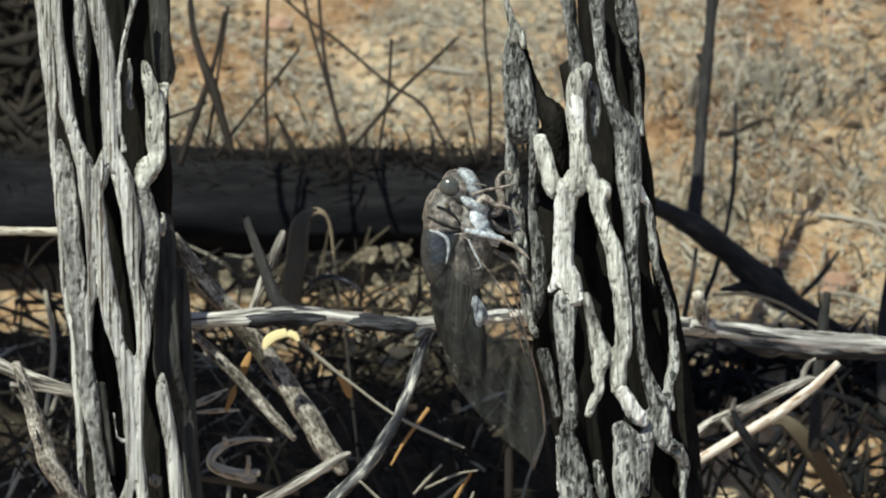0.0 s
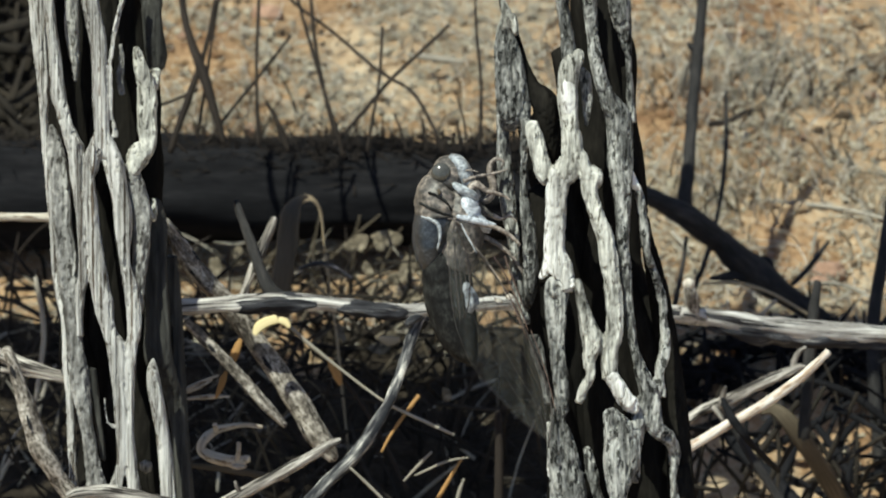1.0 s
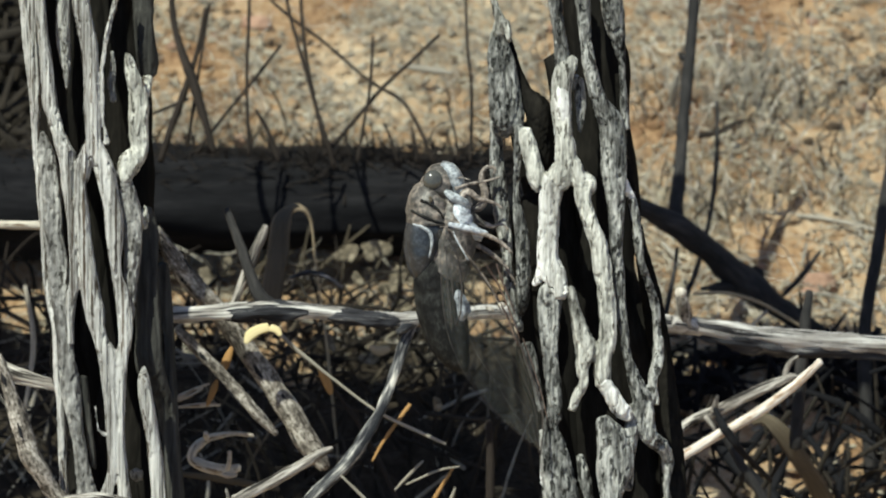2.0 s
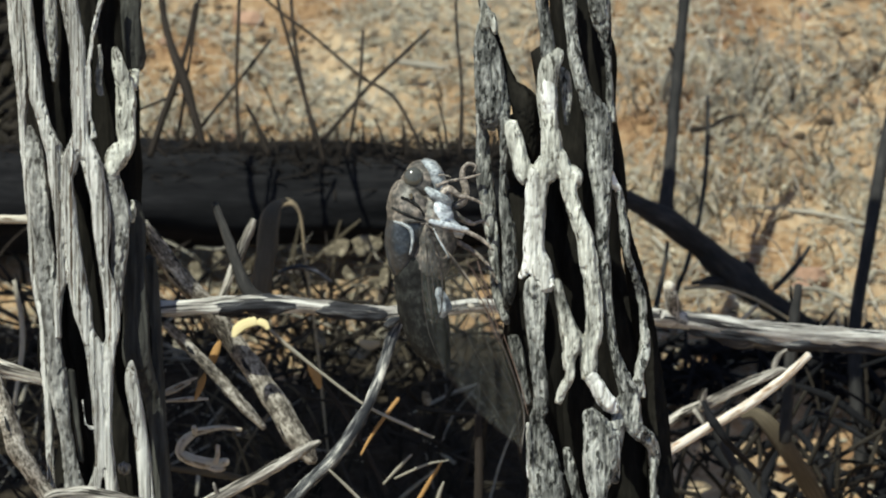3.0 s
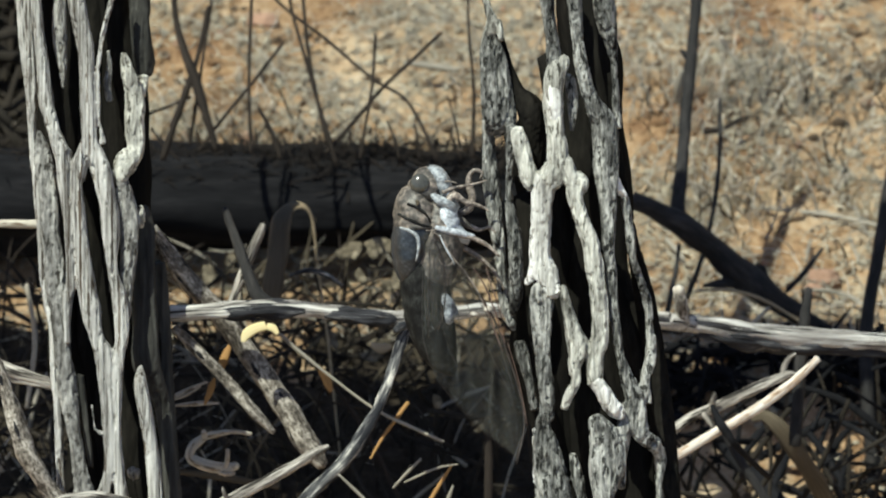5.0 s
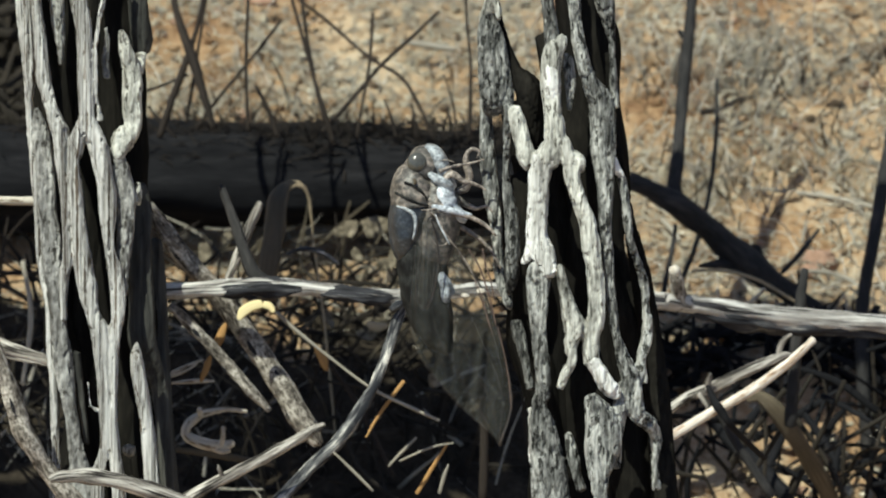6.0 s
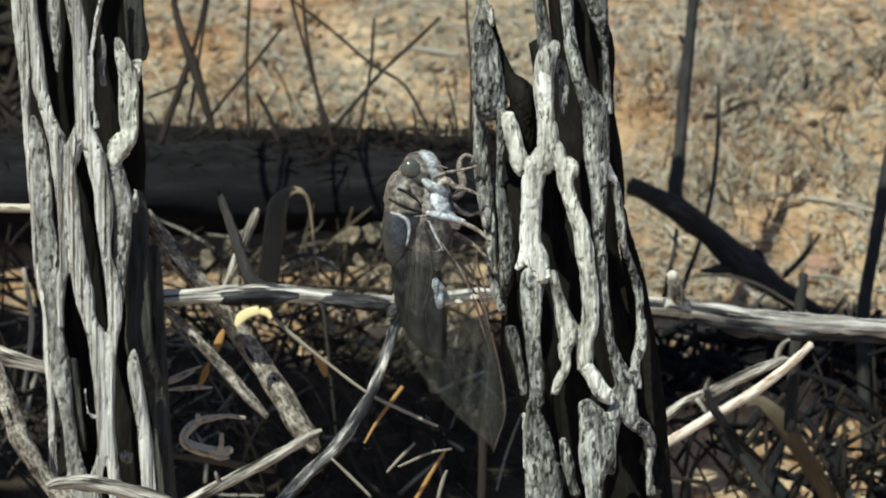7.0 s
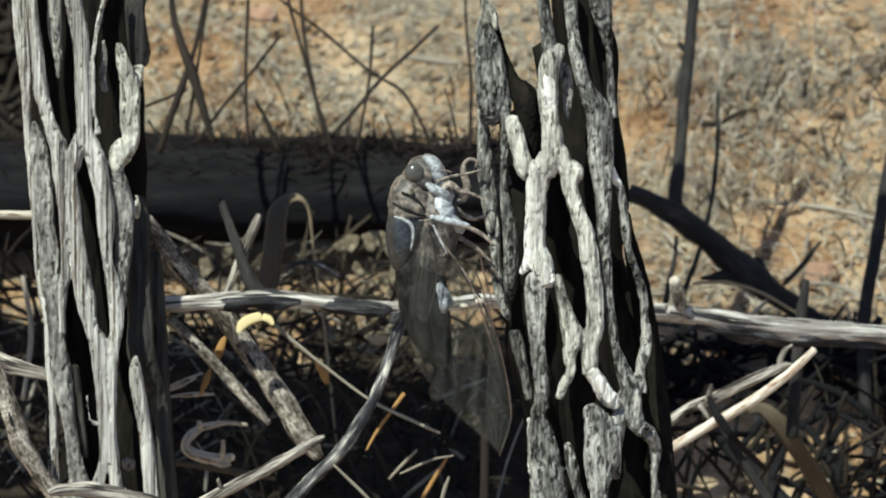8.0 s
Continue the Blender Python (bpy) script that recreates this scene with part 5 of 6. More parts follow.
stray("dark_straw", [(0.05857, 0.08935, 0.02771, 0.00036), (0.05355, 0.08576, 0.01909, 0.00045), (0.04851, 0.08266, 0.01119, 0.00045)], M_DARKGRASS, "dark dead straw leaning over soil")
stray("dark_straw", [(0.06397, 0.09043, 0.02577, 0.00036), (0.0605, 0.08735, 0.01788, 0.00045), (0.05564, 0.0832, 0.00847, 0.00046)], M_DARKGRASS, "dark dead straw leaning over soil")
stray("dark_straw", [(0.05419, 0.08644, 0.02705, 0.00045), (0.04968, 0.08308, 0.02225, 0.00054), (0.04562, 0.07972, 0.01745, 0.00054)], M_DARKGRASS, "dark dead straw leaning over soil")
stray("dark_straw", [(0.07238, 0.09397, 0.01688, 0.00037), (0.06552, 0.09161, 0.01351, 0.00041), (0.05637, 0.08846, 0.00901, 0.00037)], M_DARKGRASS, "dark dead straw leaning over soil")
stray("dark_straw", [(0.05648, 0.08919, 0.01877, 0.00045), (0.06057, 0.08606, 0.0143, 0.00045), (0.06421, 0.08215, 0.00871, 0.00045)], M_DARKGRASS, "dark dead straw leaning over soil")
stray("dark_straw", [(0.04984, 0.09525, 0.0222, 0.00027), (0.05167, 0.09054, 0.01547, 0.00037), (0.05121, 0.08478, 0.00724, 0.00037)], M_DARKGRASS, "dark dead straw leaning over soil")
stray("dark_straw", [(-0.02025, 0.09142, 0.03067, 0.00032), (-0.01395, 0.08783, 0.02206, 0.00036), (-0.00854, 0.08318, 0.01193, 0.00036)], M_STEM, "dark dead straw under the sticks")
stray("dark_straw", [(-0.06857, 0.1038, 0.03963, 0.00036), (-0.06721, 0.09858, 0.03218, 0.00045), (-0.06857, 0.09232, 0.02324, 0.00036)], M_GREYSTRAW, "grey dead straw beside a cactus stem")
stray("fallen_stalk", [(0.05281, 0.18035, 0.0015, 0.0003), (0.05877, 0.1791, 0.0015, 0.0004), (0.06373, 0.17822, 0.0015, 0.0004), (0.06865, 0.17681, 0.0015, 0.0004), (0.07546, 0.17399, 0.0015, 0.0003)], M_GREYSTRAW, "pale dead stalk lying on the soil")
stray("fallen_stalk", [(0.0604, 0.15468, 0.0015, 0.00029), (0.06528, 0.15434, 0.0015, 0.00039), (0.06907, 0.15231, 0.0015, 0.00039), (0.07179, 0.14912, 0.0015, 0.00029)], M_GREYSTRAW, "pale curved dead stalk lying on the soil")
stray("straw", [(0.06286, 0.17014, 0.0015, 0.0002), (0.06217, 0.16667, 0.0015, 0.0003), (0.06158, 0.16339, 0.0015, 0.0002)], M_GREYSTRAW, "short pale bleached straw piece on soil")
stray("straw", [(0.06957, 0.17084, 0.0015, 0.0002), (0.07024, 0.16736, 0.0015, 0.0003), (0.07089, 0.16356, 0.0015, 0.0002)], M_GREYSTRAW, "short pale bleached straw piece on soil")
stray("fallen_stalk", [(0.0374, 0.17014, 0.0015, 0.0004), (0.0388, 0.16736, 0.0015, 0.0005), (0.04035, 0.1639, 0.0015, 0.0003)], M_GREYSTRAW, "pale dead stalk beside the dark branch")


def build_tuft(name, base, count, length, seed, mat, label, lean=(0, 0), spread=0.012, thick=0.0003):
    """A dry grass tuft of separate blades."""
    rnd = random.Random(seed)
    root = new(name)
    root.location = base
    tagged(root, label, "grass tuft", "dry grass tufts")
    for k in range(count):
        g = Geo()
        a = rnd.uniform(0, 2 * math.pi)
        l = length * rnd.uniform(0.45, 1.15)
        s = rnd.uniform(0.1, 0.8)
        p = Vector((rnd.gauss(0, spread), rnd.gauss(0, spread * 0.6), -0.001))
        d = Vector((math.cos(a) * s + lean[0], math.sin(a) * s * 0.6 + lean[1], 1)).normalized()
        droop = Vector((math.cos(a), math.sin(a), -0.5)) * l * rnd.uniform(0, 0.35)
        r = thick * rnd.uniform(0.6, 1.5)
        tube(g, [(*p, r), (*(p + d * l * 0.5), r), (*(p + d * l * 0.85 + droop * 0.5), r * 0.8), (*(p + d * l + droop), r * 0.25)], 6, 4, 0.05, seed + k, 0.35, (0.2, 0.9, -0.3))
        part("blade", g, mat, root)
    return root


tuft_seed = itertools.count(50)


def tuft(x, y, count, length, mat, label):
    far = y > 0.16
    build_tuft("grass_tuft", (x, y, height(x, y)), count + (20 if far else 8), length, next(tuft_seed), mat, label, thick=0.00015 if far else 0.0003)


tuft(0.0509, 0.0998, 1, 0.022, M_DARKGRASS, "dark dry grass tuft against sandy soil")
tuft(0.0609, 0.0969, 1, 0.022, M_DARKGRASS, "dark dry grass tuft against sandy soil")
tuft(0.069, 0.1043, 1, 0.02, M_DARKGRASS, "dark dry grass tuft against sandy soil")
tuft(0.0441, 0.0964, 1, 0.02, M_DARKGRASS, "dark dry grass tuft against sandy soil")
tuft(-0.0153, 0.1017, 12, 0.026, M_DARKGRASS, "dark dry grass tuft under the sticks")
tuft(-0.034, 0.1054, 12, 0.026, M_TAN, "dull dry grass tuft under the sticks")
tuft(-0.0022, 0.0985, 12, 0.026, M_DARKGRASS, "dark dry grass tuft under the sticks")
tuft(-0.0139, 0.1426, 14, 0.02, M_STEM, "brown dry grass tuft under the log")
tuft(-0.0304, 0.1426, 12, 0.02, M_STEM, "brown dry grass tuft under the log")
tuft(-0.0215, 0.1317, 12, 0.02, M_TAN, "dull dry grass tuft under the sticks")
tuft(-0.074, 0.1426, 12, 0.024, M_STEM, "brown dry grass tuft beside a cactus stem")
tuft(-0.0699, 0.1075, 12, 0.024, M_GREYSTRAW, "grey dry grass tuft beside a cactus stem")
tuft(-0.0459, 0.1877, 14, 0.016, M_GREYSTRAW, "grey dry grass tuft behind the log")
tuft(-0.0307, 0.1883, 14, 0.014, M_GREYSTRAW, "grey dry grass tuft behind the log")
tuft(-0.0125, 0.1886, 16, 0.014, M_GREYSTRAW, "grey dry grass tuft behind the log")
tuft(0.0016, 0.1886, 14, 0.013, M_GREYSTRAW, "grey dry grass tuft behind the log")
tuft(0.0471, 0.186, 12, 0.012, M_STRAW, "straw-coloured grass tuft on the soil")
tuft(0.053, 0.1832, 12, 0.012, M_STRAW, "straw-coloured grass tuft on the soil")
tuft(0.038, 0.2168, 14, 0.013, M_GREYSTRAW, "grey dry grass tuft on the soil")
tuft(0.0518, 0.2239, 14, 0.013, M_GREYSTRAW, "grey dry grass tuft on the soil")
tuft(0.0622, 0.2136, 30, 0.008, M_STEM, "small dark dead tuft on the soil")
tuft(0.0672, 0.2145, 50, 0.009, M_GREYSTRAW, "small rounded grey tuft on the soil")
tuft(0.0391, 0.2196, 34, 0.012, M_WHITE, "pale bleached grass tuft on the soil")
tuft(0.0446, 0.2225, 34, 0.012, M_WHITE, "pale bleached grass tuft on the soil")
tuft(0.0485, 0.1843, 26, 0.012, M_WHITE, "pale bleached grass tuft on the soil")
tuft(0.0529, 0.1857, 22, 0.010, M_WHITE, "pale bleached grass tuft on the soil")
tuft(0.0421, 0.2168, 26, 0.009, M_DARKGRASS, "dark dry grass tuft on the soil")
tuft(0.0509, 0.1818, 20, 0.008, M_DARKGRASS, "dark dry grass tuft on the soil")
tuft(-0.0441, 0.1941, 20, 0.013, M_DARKGRASS, "dark dry grass tuft behind the log")
tuft(-0.037, 0.1941, 20, 0.012, M_DARKGRASS, "dark dry grass tuft behind the log")
tuft(0.0742, 0.2316, 8, 0.008, M_STEM, "small dark dead tuft on the soil")


def build_thatch(count, seed, mat, box, length, thick, name, label):
    """A loose tangle of dead blades over the soil."""
    rnd = random.Random(seed)
    g = Geo()
    for _ in range(count):
        x, y = rnd.uniform(*box[0]), rnd.uniform(*box[1])
        z = max(0.0, height(x, y)) + box[2] * rnd.random() ** 1.6
        a, e = rnd.uniform(0, 2 * math.pi), rnd.gauss(0.25, 0.5)
        l = length * rnd.uniform(0.4, 1.3)
        d = Vector((math.cos(a) * math.cos(e), math.sin(a) * math.cos(e) * 0.6, abs(math.sin(e)))).normalized()
        side = Vector((rnd.uniform(-1, 1), rnd.uniform(-1, 1), rnd.uniform(-0.5, 0.5))) * l * 0.12
        p = Vector((x, y, z)) - d * l * 0.5
        p.z = max(p.z, -0.001)
        r = thick * rnd.uniform(0.5, 1.5)
        tube(g, [(*p, r), (*(p + d * l * 0.5 + side), r), (*(p + d * l), r * 0.35)], 5, 3, 0.0, 0.0, 0.4, (0.2, 0.8, -0.5), close=0.2)
    return thing(name, g, mat, label, "dead grass", kind="stuff", origin=(0, 0, 0))


# The dark tangle fills the gaps under the sticks with painted shade.
build_thatch(360, 21, M_DARKGRASS, ((-0.085, 0.03), (0.085, 0.142), 0.02), 0.022, 0.0003, "dead_thatch", "brown dead grass tangled under the sticks")
build_thatch(60, 22, M_GREYSTRAW, ((-0.085, 0.03), (0.085, 0.145), 0.014), 0.02, 0.00024, "grey_thatch", "grey dead grass tangled under the sticks")
build_thatch(35, 27, M_TAN, ((-0.055, 0.002), (0.148, 0.161), 0.010), 0.013, 0.0003, "dull_thatch", "dull brown dead grass tangled at the foot of the log")
build_thatch(20, 26, M_GREYSTRAW, ((-0.055, 0.002), (0.149, 0.161), 0.010), 0.011, 0.0002, "grey_thatch", "grey dead grass tangled at the foot of the log")
# Made-up brush, coloured dark for the shaded ground left of the stem.
build_thatch(300, 33, M_DARKGRASS, ((-0.105, -0.071), (0.18, 0.275), 0.022), 0.024, 0.0008, "dark_brush", "dark brush added as shade beside the dead stem")
# Near-black grass stands in for the shade around the pale twigs.
build_thatch(14, 23, M_NEARBLACK, ((0.03, 0.085), (0.085, 0.12), 0.02), 0.028, 0.0005, "dark_thatch", "dark dead grass leaning over sandy soil")
build_thatch(170, 24, M_NEARBLACK, ((0.030, 0.088), (0.122, 0.136), 0.007), 0.013, 0.0005, "dark_thatch", "dense dark dead grass behind the pale twigs")


tuft(-0.030, 0.192, 2, 0.011, M_STEM, "brown dry grass tuft behind the log")
tuft(-0.019, 0.193, 2, 0.010, M_STEM, "brown dry grass tuft behind the log")
tuft(-0.008, 0.192, 2, 0.011, M_STEM, "brown dry grass tuft behind the log")
tuft(0.001, 0.191, 2, 0.010, M_STEM, "brown dry grass tuft behind the log")


# Near-black colour gives these stems their shaded side.
stray("dark_straw", [(0.0424, 0.10443, 0.009, 0.00084), (0.04675, 0.09732, 0.008, 0.0012), (0.05069, 0.09226, 0.007, 0.00138), (0.05549, 0.08616, 0.005, 0.00137)], M_NEARBLACK, "thick shade-dark dead stem leaning over sandy soil")
stray("dark_straw", [(0.0526, 0.10974, 0.007, 0.00047), (0.05023, 0.10641, 0.006, 0.00075), (0.04765, 0.10248, 0.005, 0.00056)], M_NEARBLACK, "shade-dark dead stem leaning over sandy soil")
stray("dark_straw", [(0.04004, 0.05352, 0.05232, 0.00034), (0.04108, 0.04962, 0.05203, 0.00068), (0.04189, 0.04831, 0.05152, 0.00068), (0.04406, 0.04851, 0.04786, 0.00051), (0.04939, 0.0594, 0.03403, 0.00044)], M_NEARBLACK, "shade-dark dead stem crossing over a white twig")
stray("dark_straw", [(0.05681, 0.10734, 0.006, 0.00056), (0.05455, 0.09994, 0.006, 0.00083), (0.05175, 0.09184, 0.005, 0.00064)], M_NEARBLACK, "shade-dark dead stem leaning over sandy soil")
stray("dark_straw", [(0.05912, 0.10601, 0.007, 0.00056), (0.0617, 0.09939, 0.007, 0.00074), (0.06439, 0.09365, 0.005, 0.00055)], M_NEARBLACK, "shade-dark dead stem leaning over sandy soil")
stray("dark_straw", [(0.06384, 0.11516, 0.006, 0.00028), (0.06195, 0.10889, 0.006, 0.00037), (0.05993, 0.10248, 0.005, 0.00047)], M_NEARBLACK, "shade-dark dead stem leaning over sandy soil")
stray("dark_straw", [(0.06176, 0.11516, 0.006, 0.00028), (0.05946, 0.10796, 0.006, 0.00047)], M_NEARBLACK, "shade-dark dead stem leaning over sandy soil")
stray("dark_straw", [(0.05487, 0.09235, 0.006, 0.00028), (0.05967, 0.09634, 0.007, 0.00028), (0.06599, 0.10191, 0.008, 0.00019)], M_NEARBLACK, "thin dark straw crossing the sandy soil")
stray("dark_straw", [(0.05359, 0.09416, 0.006, 0.00046), (0.05755, 0.09085, 0.006, 0.00055), (0.06194, 0.0869, 0.005, 0.00055)], M_NEARBLACK, "shade-dark dead stem leaning over sandy soil")
stray("dark_straw", [(0.06556, 0.10169, 0.007, 0.00046), (0.06381, 0.09537, 0.006, 0.00055), (0.06277, 0.08839, 0.005, 0.00046)], M_NEARBLACK, "shade-dark dead stem leaning over sandy soil")
# More near-black grass in place of shade round the open soil.
build_thatch(55, 41, M_NEARBLACK, ((0.068, 0.096), (0.086, 0.128), 0.012), 0.02, 0.0008, "dark_brush", "shade-dark grass stems beside the sandy soil")
build_thatch(12, 42, M_NEARBLACK, ((0.034, 0.072), (0.088, 0.116), 0.016), 0.022, 0.0006, "dark_thatch", "dark dead grass stems leaning over sandy soil")


def dry_leaf(x, y, z, wide, long, turn, mat):
    """A cupped, ragged dead leaf lying at a slant in the litter."""
    g = Geo()
    g.v.append((0, 0, 0))
    g.uv.append((0, 0))
    seed = x * 900 + z * 300
    ring = 18
    for j in (0.5, 1.0):
        for k in range(ring):
            a = 2 * math.pi * k / ring
            w = j * (1 + 0.35 * noise.noise(Vector((math.cos(a) * 1.6, math.sin(a) * 1.6, seed))))
            g.v.append((wide * w * math.cos(a), long * w * math.sin(a), 0.25 * wide * j * j * (1 + math.cos(a * 2 + seed))))
            g.uv.append((wide * w * math.cos(a), long * w * math.sin(a)))
    for k in range(ring):
        k2 = (k + 1) % ring
        g.f.append((0, 1 + k, 1 + k2))
        g.f.append((1 + k, 1 + ring + k, 1 + ring + k2, 1 + k2))
    ob = new("dry_leaf", g.mesh("dry_leaf"))
    ob.matrix_world = pose(x, y, z, 40, 0, turn)
    ob.data.materials.append(mat)
    solid = ob.modifiers.new("thickness", "SOLIDIFY")
    solid.thickness = 0.00015
    return tagged(ob, "small dry tan leaf lying in the dead grass", "leaf", "fallen leaves")


dry_leaf(-0.0188, 0.1499, 0.0130, 0.00155, 0.00107, 30, M_LEAF)
dry_leaf(-0.0170, 0.1501, 0.0134, 0.00126, 0.00165, -20, M_LEAF)
dry_leaf(-0.0125, 0.1522, 0.0128, 0.00252, 0.00136, -12, M_LEAF)
dry_leaf(-0.0139, 0.1502, 0.0135, 0.00107, 0.00155, 20, M_LEAF)
dry_leaf(-0.0090, 0.1428, 0.0134, 0.00144, 0.00231, -35, M_LEAF)
dry_leaf(-0.0107, 0.1402, 0.0131, 0.00192, 0.00106, 10, M_LEAF)
dry_leaf(-0.0158, 0.1427, 0.0133, 0.00087, 0.00135, 25, M_LEAF)
dry_leaf(-0.0080, 0.1359, 0.0122, 0.00153, 0.00096, 0, M_LEAF)
dry_leaf(-0.0122, 0.1223, 0.0138, 0.00189, 0.00113, 5, M_LEAF)
dry_leaf(-0.0135, 0.1188, 0.0140, 0.00169, 0.00085, -15, M_LEAF)
dry_leaf(-0.0419, 0.1453, 0.0117, 0.00106, 0.00212, 15, M_LEAF)
dry_leaf(-0.0382, 0.1492, 0.0120, 0.00077, 0.00136, -10, M_LEAF)
dry_leaf(-0.0201, 0.1267, 0.0113, 0.00076, 0.00161, 20, M_LEAF)
dry_leaf(-0.0021, 0.0808, 0.0329, 0.00080, 0.00107, 10, M_LEAF)


# ---------------------------------------------------------------- cicada
def loft(g, rows, seg=20, per=5, shift=0.0, rough=0.02, seed=0.0):
    """A body through rows of x, z, half height, half width (mm), round its length."""
    s = spline(rows, per)
    c = s[:, :2]
    d = np.gradient(c, axis=0)
    d /= np.linalg.norm(d, axis=1, keepdims=True) + 1e-12
    base = len(g.v)
    for i in range(len(c)):
        nx, nz = -d[i][1], d[i][0]
        for k in range(seg):
            a = 2 * math.pi * k / seg
            w = 1 + rough * noise.noise(Vector((math.cos(a) * 2 + seed, math.sin(a) * 2, i * 0.4)))
            u, v = s[i, 2] * math.cos(a) * w, s[i, 3] * math.sin(a) * w
            g.v.append((MM * (c[i][0] + nx * u), MM * (v + shift), MM * (c[i][1] + nz * u)))
            g.uv.append((k / seg, i * 0.001))
    for i in range(len(c) - 1):
        for k in range(seg):
            k2 = (k + 1) % seg
            g.f.append((base + i * seg + k, base + i * seg + k2, base + (i + 1) * seg + k2, base + (i + 1) * seg + k))
    g.f.append(tuple(base + k for k in reversed(range(seg))))
    g.f.append(tuple(base + (len(c) - 1) * seg + k for k in range(seg)))
    return g


def wing_parts(wing, lead, trail, hinge, side, spread, mat):
    """A membrane between a leading and a trailing edge, with its veins, on a wing that turns at the hinge."""
    a, b = spline(lead, 5), spline(trail, 5)
    rows, cols = len(a), 14
    g = Geo()
    grid = []
    for i in range(rows):
        row = []
        for k in range(cols + 1):
            t = k / cols
            x, z = a[i] * (1 - t) + b[i] * t
            bow = math.sin(t * math.pi) * 0.5 + 0.25 * math.sin(i * 0.9 + k * 0.7) * t
            y = side * (spread[0] + (spread[1] - spread[0]) * i / rows + bow)
            row.append((MM * (x - hinge[0]), MM * y, MM * (z - hinge[1])))
        grid.append(row)
    for row in grid:
        g.v.extend(row)
    n = cols + 1
    for i in range(rows - 1):
        for k in range(cols):
            q = i * n + k
            g.f.append((q, q + 1, q + n + 1, q + n))
    me = g.mesh("membrane")
    part("membrane", me, mat, wing)
    last = rows - 1

    def vein(cells, r):
        v = tube(Geo(), [(*grid[min(i, last)][min(max(k, 0), cols)], r * MM) for i, k in cells], 6, 3, 0.0, 0.0)
        part("vein", v, M_VEIN, wing)

    step = [0, 4, 9, 14, 19, 24, 29, last]
    vein([(i, 0) for i in step], 0.11)
    vein([(i, 1) for i in step[:6]], 0.025)
    vein([(i, cols) for i in step], 0.025)
    vein([(0, 1), (4, 3), (9, 4), (14, 4), (20, 3), (27, 2), (last, 2)], 0.025)
    vein([(0, 2), (4, 5), (10, 7), (16, 7), (23, 6), (29, 5), (last, 5)], 0.025)
    vein([(0, 3), (5, 8), (11, 10), (17, 10), (25, 9), (last, 9)], 0.025)
    vein([(0, 5), (4, 10), (9, 12), (15, 13)], 0.025)
    vein([(14, 4), (16, 7)], 0.03)


def build_cicada():
    c = new("cicada")
    c.matrix_world = pose(-0.0026, 0.0069, 0.1157, TILT)
    tagged(c, "grey-brown cicada with smoky clear wings clinging to a dead stem", "cicada")
    head = part("head", loft(Geo(), [(0.77, 10.19, 0.31, 0.62), (0.54, 9.34, 1.7, 1.85), (0.46, 8.03, 2.24, 2.78), (0, 6.64, 2.55, 3.09), (-0.31, 5.71, 2.32, 2.78), (-0.4, 4.9, 1.7, 2.1), (-0.4, 4.2, 0.9, 1.2)], rough=0.06), M_CUTICLE, c)
    part("face", loft(Geo(), [(0.62, 10.12, 0.46, 1.08), (1.7, 9.34, 1.08, 2.32), (2.47, 8.03, 1.24, 2.63), (3.09, 6.8, 1.08, 2.32), (3.78, 5.56, 0.85, 1.85), (4.63, 4.32, 0.46, 0.93)], rough=0.1, seed=8), M_GREYBLUE, head, "bulging pale face")
    for y in (-1, 1):
        g = Geo()
        ball(g, (-0.5, y * 2.75, 7.85), (1.35, 0.95, 1.4), 24, 16)
        g.v = [(p[0] * MM, p[1] * MM, p[2] * MM) for p in g.v]
        part("eye", g, M_EYE, head, "round glossy grey eye")
        g = Geo()
        tube(g, [(0.0023, y * 0.002, 0.0078, 0.00016), (0.0034, y * 0.0026, 0.0082, 0.0001), (0.0046, y * 0.003, 0.0079, 0.00005)], 6, 4, 0)
        part("antenna", g, M_LEG, head)
    for y in (-1, 1):
        rows = [(MM * x, y * MM * w, MM * z, MM * r) for (x, z, r), w in zip([(1.24, 6.33, 0.39), (2.32, 5.56, 0.69), (3.55, 4.79, 0.77), (4.48, 4.17, 0.39)], (2.6, 2.9, 2.5, 1.8))]
        part("cheek", tube(Geo(), rows, 10, 5, 0.2, 5.0), M_GREYBLUE, head, "pale blue-grey cheek plate")
        rows = [(MM * x, y * MM * w, MM * z, MM * r) for (x, z, r), w in zip([(1.7, 1.85, 0.31), (3.24, 1.47, 0.46), (5.02, 1.08, 0.46), (6.95, 0.62, 0.23)], (3.9, 3.7, 3.2, 2.6))]
        part("flank_plate", tube(Geo(), rows, 10, 5, 0.2, 7.0), M_POWDER, c, "white powdery flank plate")
    part("pronotum", loft(Geo(), [(-0.31, 6.8, 2.01, 2.93), (-0.85, 5.71, 2.78, 3.71), (-1, 4.25, 3.17, 4.17), (-0.93, 2.78, 3.24, 4.32), (-0.77, 1.54, 3.24, 4.17)], rough=0.10, seed=2), M_CUTICLE, c, "mottled brown collar plate")
    for y in (-1, 1):
        for rows, mat, name in (([(-2.16, 5.1), (-0.93, 4.63), (0.15, 3.86), (0.93, 2.63)], M_ABDOMEN, "groove"), ([(-3.4, 3.71), (-1.85, 2.93), (-0.15, 2.16), (1.39, 1.85)], M_ABDOMEN, "groove"), ([(-0.9, 5.55), (-0.7, 5.2), (-0.75, 4.9)], M_TAN, "pale_mark")):
            pts = []
            for x, z in rows:
                k = min(0.9, abs(x + 0.9) / 3.3)
                pts.append((MM * x, y * MM * 4.22 * math.sqrt(1 - k * k), MM * z, MM * (0.2 if name == "groove" else 0.22)))
            part(name, tube(Geo(), pts, 7, 5, 0.1), mat, c)
